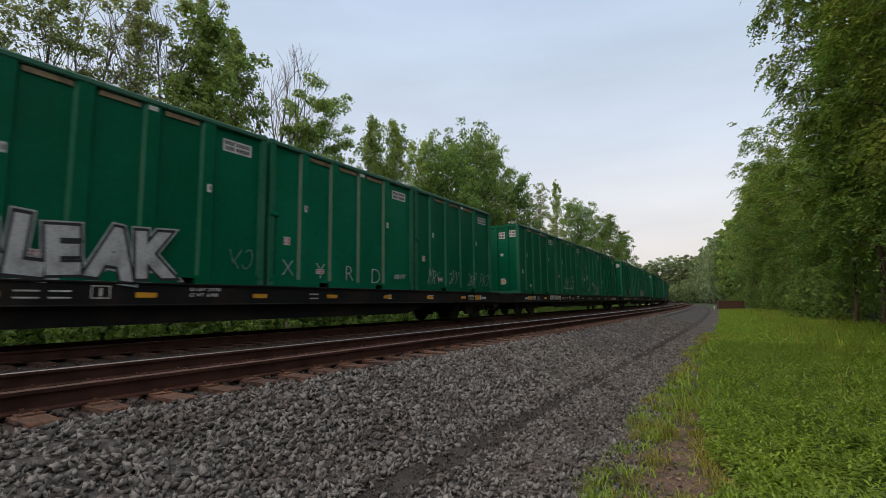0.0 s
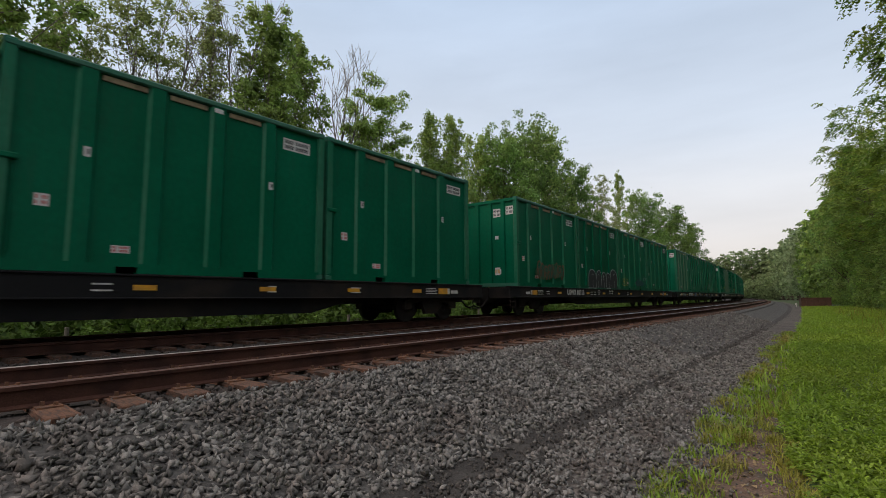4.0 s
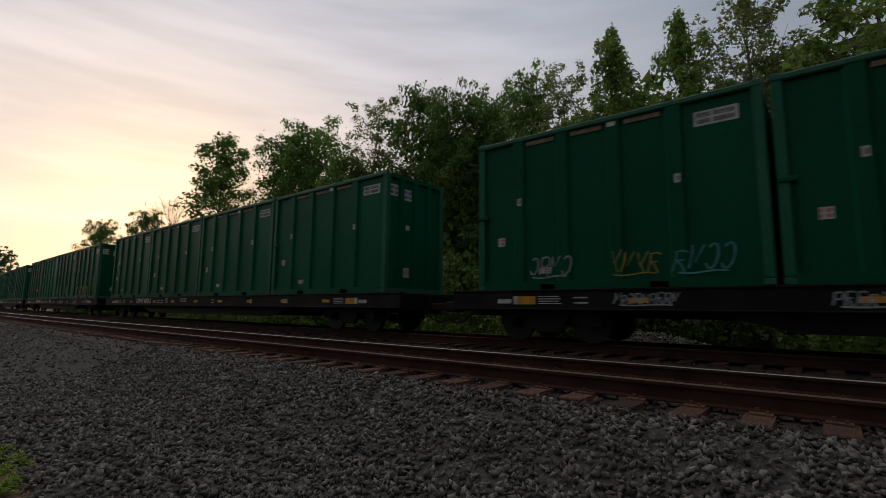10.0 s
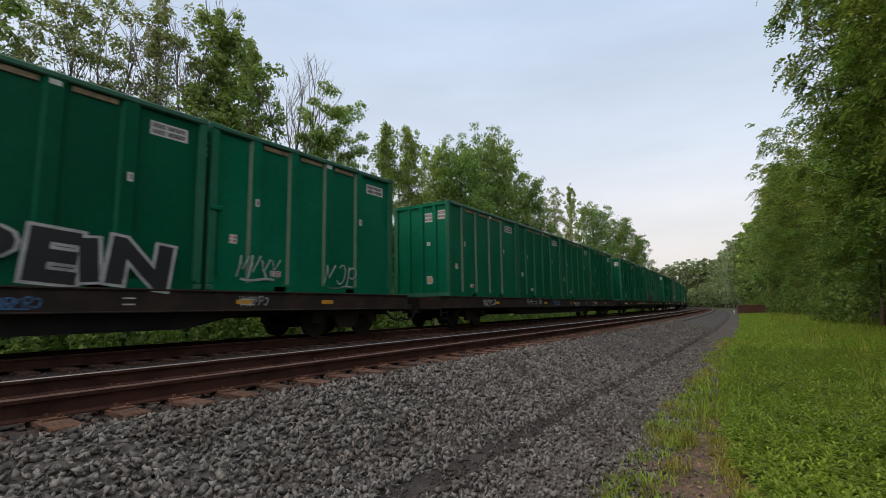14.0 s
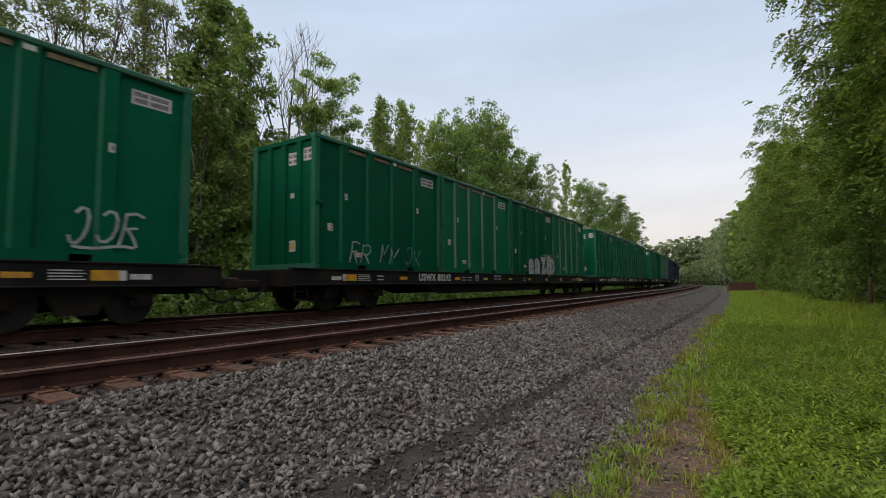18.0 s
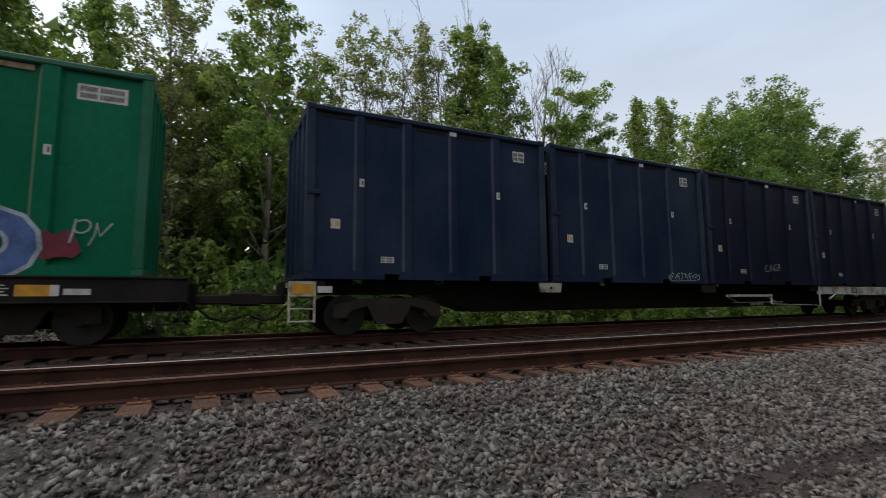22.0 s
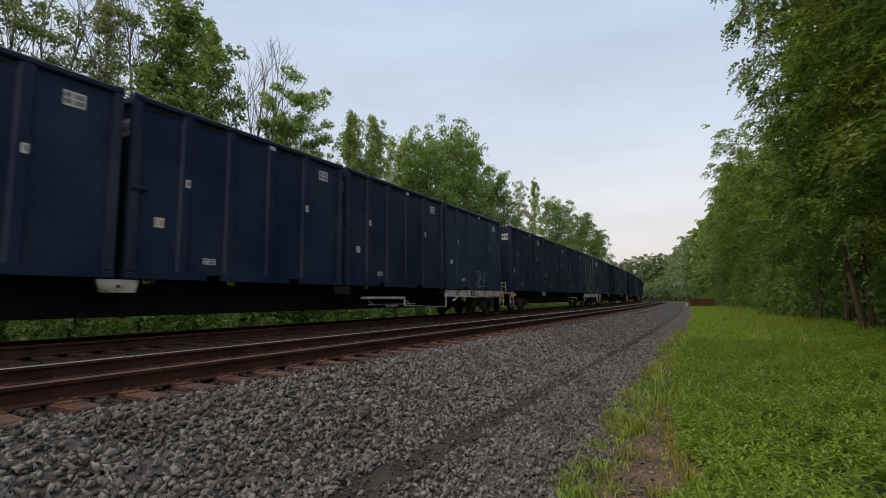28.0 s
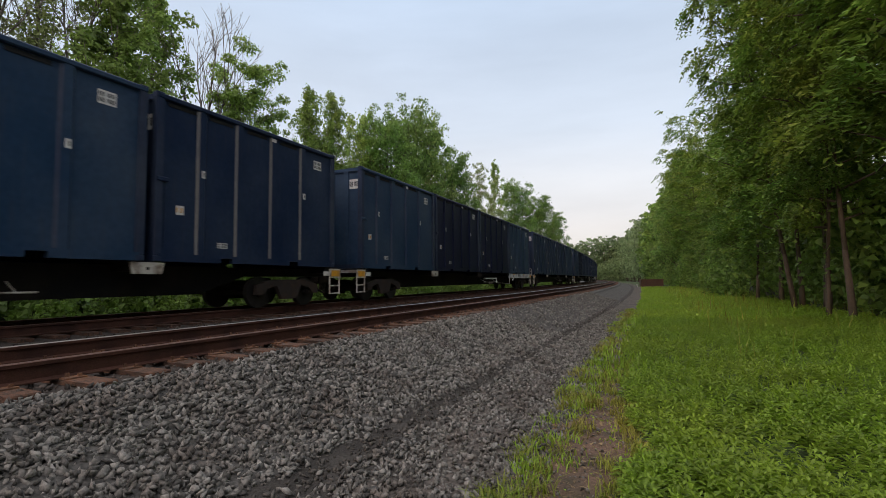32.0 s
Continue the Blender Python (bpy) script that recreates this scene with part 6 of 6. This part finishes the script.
blades("dead_straw", "dead straw scattered on the bare soil", 4200, lambda rng, n: (rng.uniform(-9, 10, n), rng.uniform(-1.0, -0.2, n)), 0.03, 0.006, STRAW, 36, 4.0)


# ---- ballast stones ----
def stones(name, label, n, pick, size, seed, material=STONE, mound=0.0):
    rng = np.random.default_rng(seed)
    s, x = pick(rng, n)
    n = len(s)
    wx, wy = bend(s, x)
    r = size * rng.uniform(0.55, 1.35, n)
    z = ground_z(x) + r * rng.uniform(-0.25, 0.65, n) + mound * np.exp(-(((x + 15.6) / 1.3) ** 2 + ((s + 4.6) / 2.4) ** 2))
    oct8 = np.array([[1, 0, 0], [-1, 0, 0], [0, 1, 0], [0, -1, 0], [0, 0, 1], [0, 0, -1]], dtype=float)
    tri = np.array([[0, 2, 4], [2, 1, 4], [1, 3, 4], [3, 0, 4], [2, 0, 5], [1, 2, 5], [3, 1, 5], [0, 3, 5]])
    v = oct8[None] * np.array([0.74, 0.52, 0.30]) * 1.15 + rng.normal(0, 0.15, (n, 6, 3))
    q = rng.normal(size=(n, 4))
    q /= np.linalg.norm(q, axis=1, keepdims=True)
    w, a, b, c = q.T
    R = np.stack([np.stack([1 - 2 * (b * b + c * c), 2 * (a * b - c * w), 2 * (a * c + b * w)], -1), np.stack([2 * (a * b + c * w), 1 - 2 * (a * a + c * c), 2 * (b * c - a * w)], -1),
                  np.stack([2 * (a * c - b * w), 2 * (b * c + a * w), 1 - 2 * (a * a + b * b)], -1)], 1)
    v = np.einsum("nij,nkj->nki", R, v) * r[:, None, None]
    v += np.stack([wx, wy, z], axis=1)[:, None, :]
    faces = (np.arange(n)[:, None, None] * 6 + tri[None]).reshape(-1, 3)
    tagged(new(name, quads(name, v.reshape(-1, 3), faces, material)), label, "gravel", kind="stuff")


def shoulder(rng, n):
    s = np.concatenate([rng.uniform(-12, 13, int(n * 0.74)), rng.uniform(-30, 34, n - int(n * 0.74))])
    x = np.where(s < -0.3, rng.uniform(-4.68, -1.05, n), rng.uniform(-4.68, -2.2, n))
    ok = (np.abs(x + 2.42) > 0.15 + 0.12 * np.exp(-np.clip(s - 2, 0, 99) / 4) + rng.normal(0, 0.04, n)) | (s < 0.4) | (rng.random(n) < 0.06)
    return s[ok], x[ok]


def path_gravel(rng, n):
    x = rng.uniform(-2.26, -0.95, n) + rng.normal(0, 0.04, n)
    return rng.uniform(0, 1, n) ** 1.3 * 25 - 1.2, x


def cribs(rng, n):
    s = np.where(rng.random(n) < 0.7, rng.uniform(-13, 20, n), rng.uniform(-34, 45, n))
    return s, np.where(rng.random(n) < 0.3, rng.uniform(-9.4, -7.35, n), rng.uniform(-7.3, -4.55, n))


def heap(rng, n):
    r, a = np.sqrt(rng.uniform(0, 1, n)), rng.uniform(0, 6.28, n)
    return -4.6 + 3.1 * r * np.sin(a), -15.6 + 1.75 * r * np.cos(a)


stones("ballast_stones", "crushed grey ballast stones on the track's shoulder", 60000, shoulder, 0.045, 41)
stones("path_gravel", "finer grey gravel of the trackside path", 21000, path_gravel, 0.036, 42)
stones("damp_stones", "darker damp stones along the path's rut", 3600, lambda rng, n: (rng.uniform(0, 1, n) ** 1.4 * 26 + 0.3, rng.normal(-2.45, 0.13, n)), 0.026, 45, DAMP)
stones("soil_stones", "scattered small stones on the bare soil", 1500, lambda rng, n: (rng.uniform(1.2, 11, n), -1.05 + np.abs(rng.normal(0, 0.4, n))), 0.022, 44)
stones("crib_stones", "dark rust-dusted ballast stones between the ties", 15000, cribs, 0.042, 43, BED_STONE)
stones("stone_heap", "low heap of grey ballast beyond the far track", 2600, heap, 0.07, 46, mound=0.75)


# ---- small things ----
def post(x, y, h, r, name, label, material):
    sh = Shape().tube((0, 0, 0), (0, 0, h), r, r * 0.9, n=8)
    ob = new(name, sh.mesh(name, material))
    ob.matrix_basis = Matrix.Translation((x, y, float(ground_z(math.hypot(x - CENTRE, y) + CENTRE)) - 0.03))
    tagged(ob, label, "post")


for y, h in ((-22.0, 0.8), (3.4, 0.75), (12.5, 0.8), (21.5, 0.85)):
    post(-15.2, y, h, 0.06, "marker_post", "weathered grey wooden marker post beyond the track", PALE_BARK)
for y, x, h, r in ((8.2, -16.6, 0.55, 0.17), (14.6, -17.2, 0.7, 0.13)):
    post(x, y, h, r, "tree_stump", "pale broken tree stump in the grass", PALE_BARK)


def rusty_bin():
    """A low rusty steel bin beside the path, far up the line."""
    root = new("scrap_bin")
    tagged(root, "low rusty red-brown steel scrap bin beside the path", "bin")
    wx, wy = bend(np.array(86.0), np.array(0.6))
    root.matrix_basis = Matrix.Translation((float(wx), float(wy), -0.6)) @ Matrix.Rotation(0.2, 4, "Z")
    sh = Shape().box(-1.7, 1.7, -0.9, -0.82, 0.1, 1.25).box(-1.7, 1.7, 0.82, 0.9, 0.1, 1.25).box(-1.7, -1.62, -0.82, 0.82, 0.1, 1.25).box(1.62, 1.7, -0.82, 0.82, 0.1, 1.25).box(
        -1.7, 1.7, -0.9, 0.9, 0.02, 0.1)
    piece("body", sh, RUST, root)
    for x in (-1.1, -0.4, 0.4, 1.1):
        box("rib", RUST, root, x - 0.05, x + 0.05, -0.97, -0.9, 0.1, 1.25)
    box("rim", RUST, root, -1.76, 1.76, -0.98, -0.88, 1.2, 1.3)
    wx, wy = bend(np.array(84.0), np.array(-1.6))
    sign = new("white_marker", Shape().tube((0, 0, 0), (0, 0, 0.5), 0.04, n=8).box(-0.12, 0.12, -0.03, 0.03, 0.3, 0.55).mesh("white_marker", WHITE))
    sign.matrix_basis = Matrix.Translation((float(wx), float(wy), -0.6))
    tagged(sign, "small white trackside marker", "marker")


rusty_bin()


def utility_pole():
    """A wooden pole with a crossarm and its wires, far down the line."""
    root = new("utility_pole")
    tagged(root, "grey wooden utility pole with crossarm and thin wires", "utility pole")
    root.matrix_basis = Matrix.Translation((-26.2, -167.0, -0.6))
    piece("pole", Shape().tube((0, 0, 0), (0, 0, 15.2), 0.16, 0.11, 8), PALE_BARK, root)
    box("crossarm", BARK, root, -1.2, 1.2, -0.08, 0.08, 14.1, 14.3)
    for x in (-1.1, 1.1):
        piece("insulator", Shape().tube((x, 0, 14.3), (x, 0, 14.5), 0.06, n=6), GREY, root)
        wire = Shape()
        p = [Vector((x + 62 * u, 14 * u, 14.5 - 1.6 * 4 * u * (1 - u))) for u in np.linspace(0, 1, 9)]
        for a, b in zip(p, p[1:]):
            wire.tube(a, b, 0.025, n=4)
        piece("wire", wire, BLACK, root)
    far_end = Shape().tube((61.0, 14.0, 0), (61.0, 14.0, 14.6), 0.16, 0.11, 8)
    piece("pole", far_end, PALE_BARK, root)


utility_pole()


# ---- ties and their plates ----
def lay_ties():
    step = 0.53
    n = int(130 / step)
    far, plates = Shape(), Shape()
    for i in range(-n, n + 1):
        s = i * step
        rng = random.Random(i)
        m = along(s + rng.uniform(-0.02, 0.02), NEAR_TRACK + rng.uniform(-0.05, 0.06), -0.004) @ Matrix.Rotation(rng.uniform(-0.02, 0.02), 4, "Z")
        if -34 < s < 44:
            part("tie", TIE_MESH, near_track, at=m)
            if -16 < s < 26:
                for side in (-1, 1):
                    part("tie_plate", PLATE_MESH, near_track, at=along(s, NEAR_TRACK + side * GAUGE, -0.003))
        else:
            for b, sh in (((-1.3, 1.3, -0.115, 0.115, -0.17, 0.0), far),):
                x0, x1, y0, y1, z0, z1 = b
                c = [tuple(m @ Vector(p)) for p in ((x0, y0, z0), (x1, y0, z0), (x1, y1, z0), (x0, y1, z0), (x0, y0, z1), (x1, y0, z1), (x1, y1, z1), (x0, y1, z1))]
                sh.add(c, [(0, 1, 5, 4), (1, 2, 6, 5), (2, 3, 7, 6), (3, 0, 4, 7), (4, 5, 6, 7)])
        m = along(s, FAR_TRACK, -0.004)
        c = [tuple(m @ Vector(p)) for p in ((-1.3, -0.115, -0.1), (1.3, -0.115, -0.1), (1.3, 0.115, -0.1), (-1.3, 0.115, -0.1), (-1.3, -0.115, 0), (1.3, -0.115, 0), (1.3, 0.115, 0), (-1.3, 0.115, 0))]
        plates.add(c, [(0, 1, 5, 4), (1, 2, 6, 5), (2, 3, 7, 6), (3, 0, 4, 7), (4, 5, 6, 7)])
    tagged(part("far_ties", far.mesh("far_ties", TIE), near_track), "stained wooden ties", kind="stuff")
    tagged(part("far_track_ties", plates.mesh("far_track_ties", TIE), far_track), "stained wooden ties", kind="stuff")


lay_ties()


# ---- what moves: the train runs south at a steady speed ----
def motions():
    for ob, start, z in MOVERS:
        rows = []
        for i in range(17):
            t = i * 2.0
            a = (start - SPEED * t) / TRAIN_R
            r = FAR_TRACK - CENTRE
            rows.append((t, Matrix.Translation((CENTRE + r * math.cos(a), r * math.sin(a), z)) @ Matrix.Rotation(a, 4, "Z")))
        walk(ob, rows)


motions()
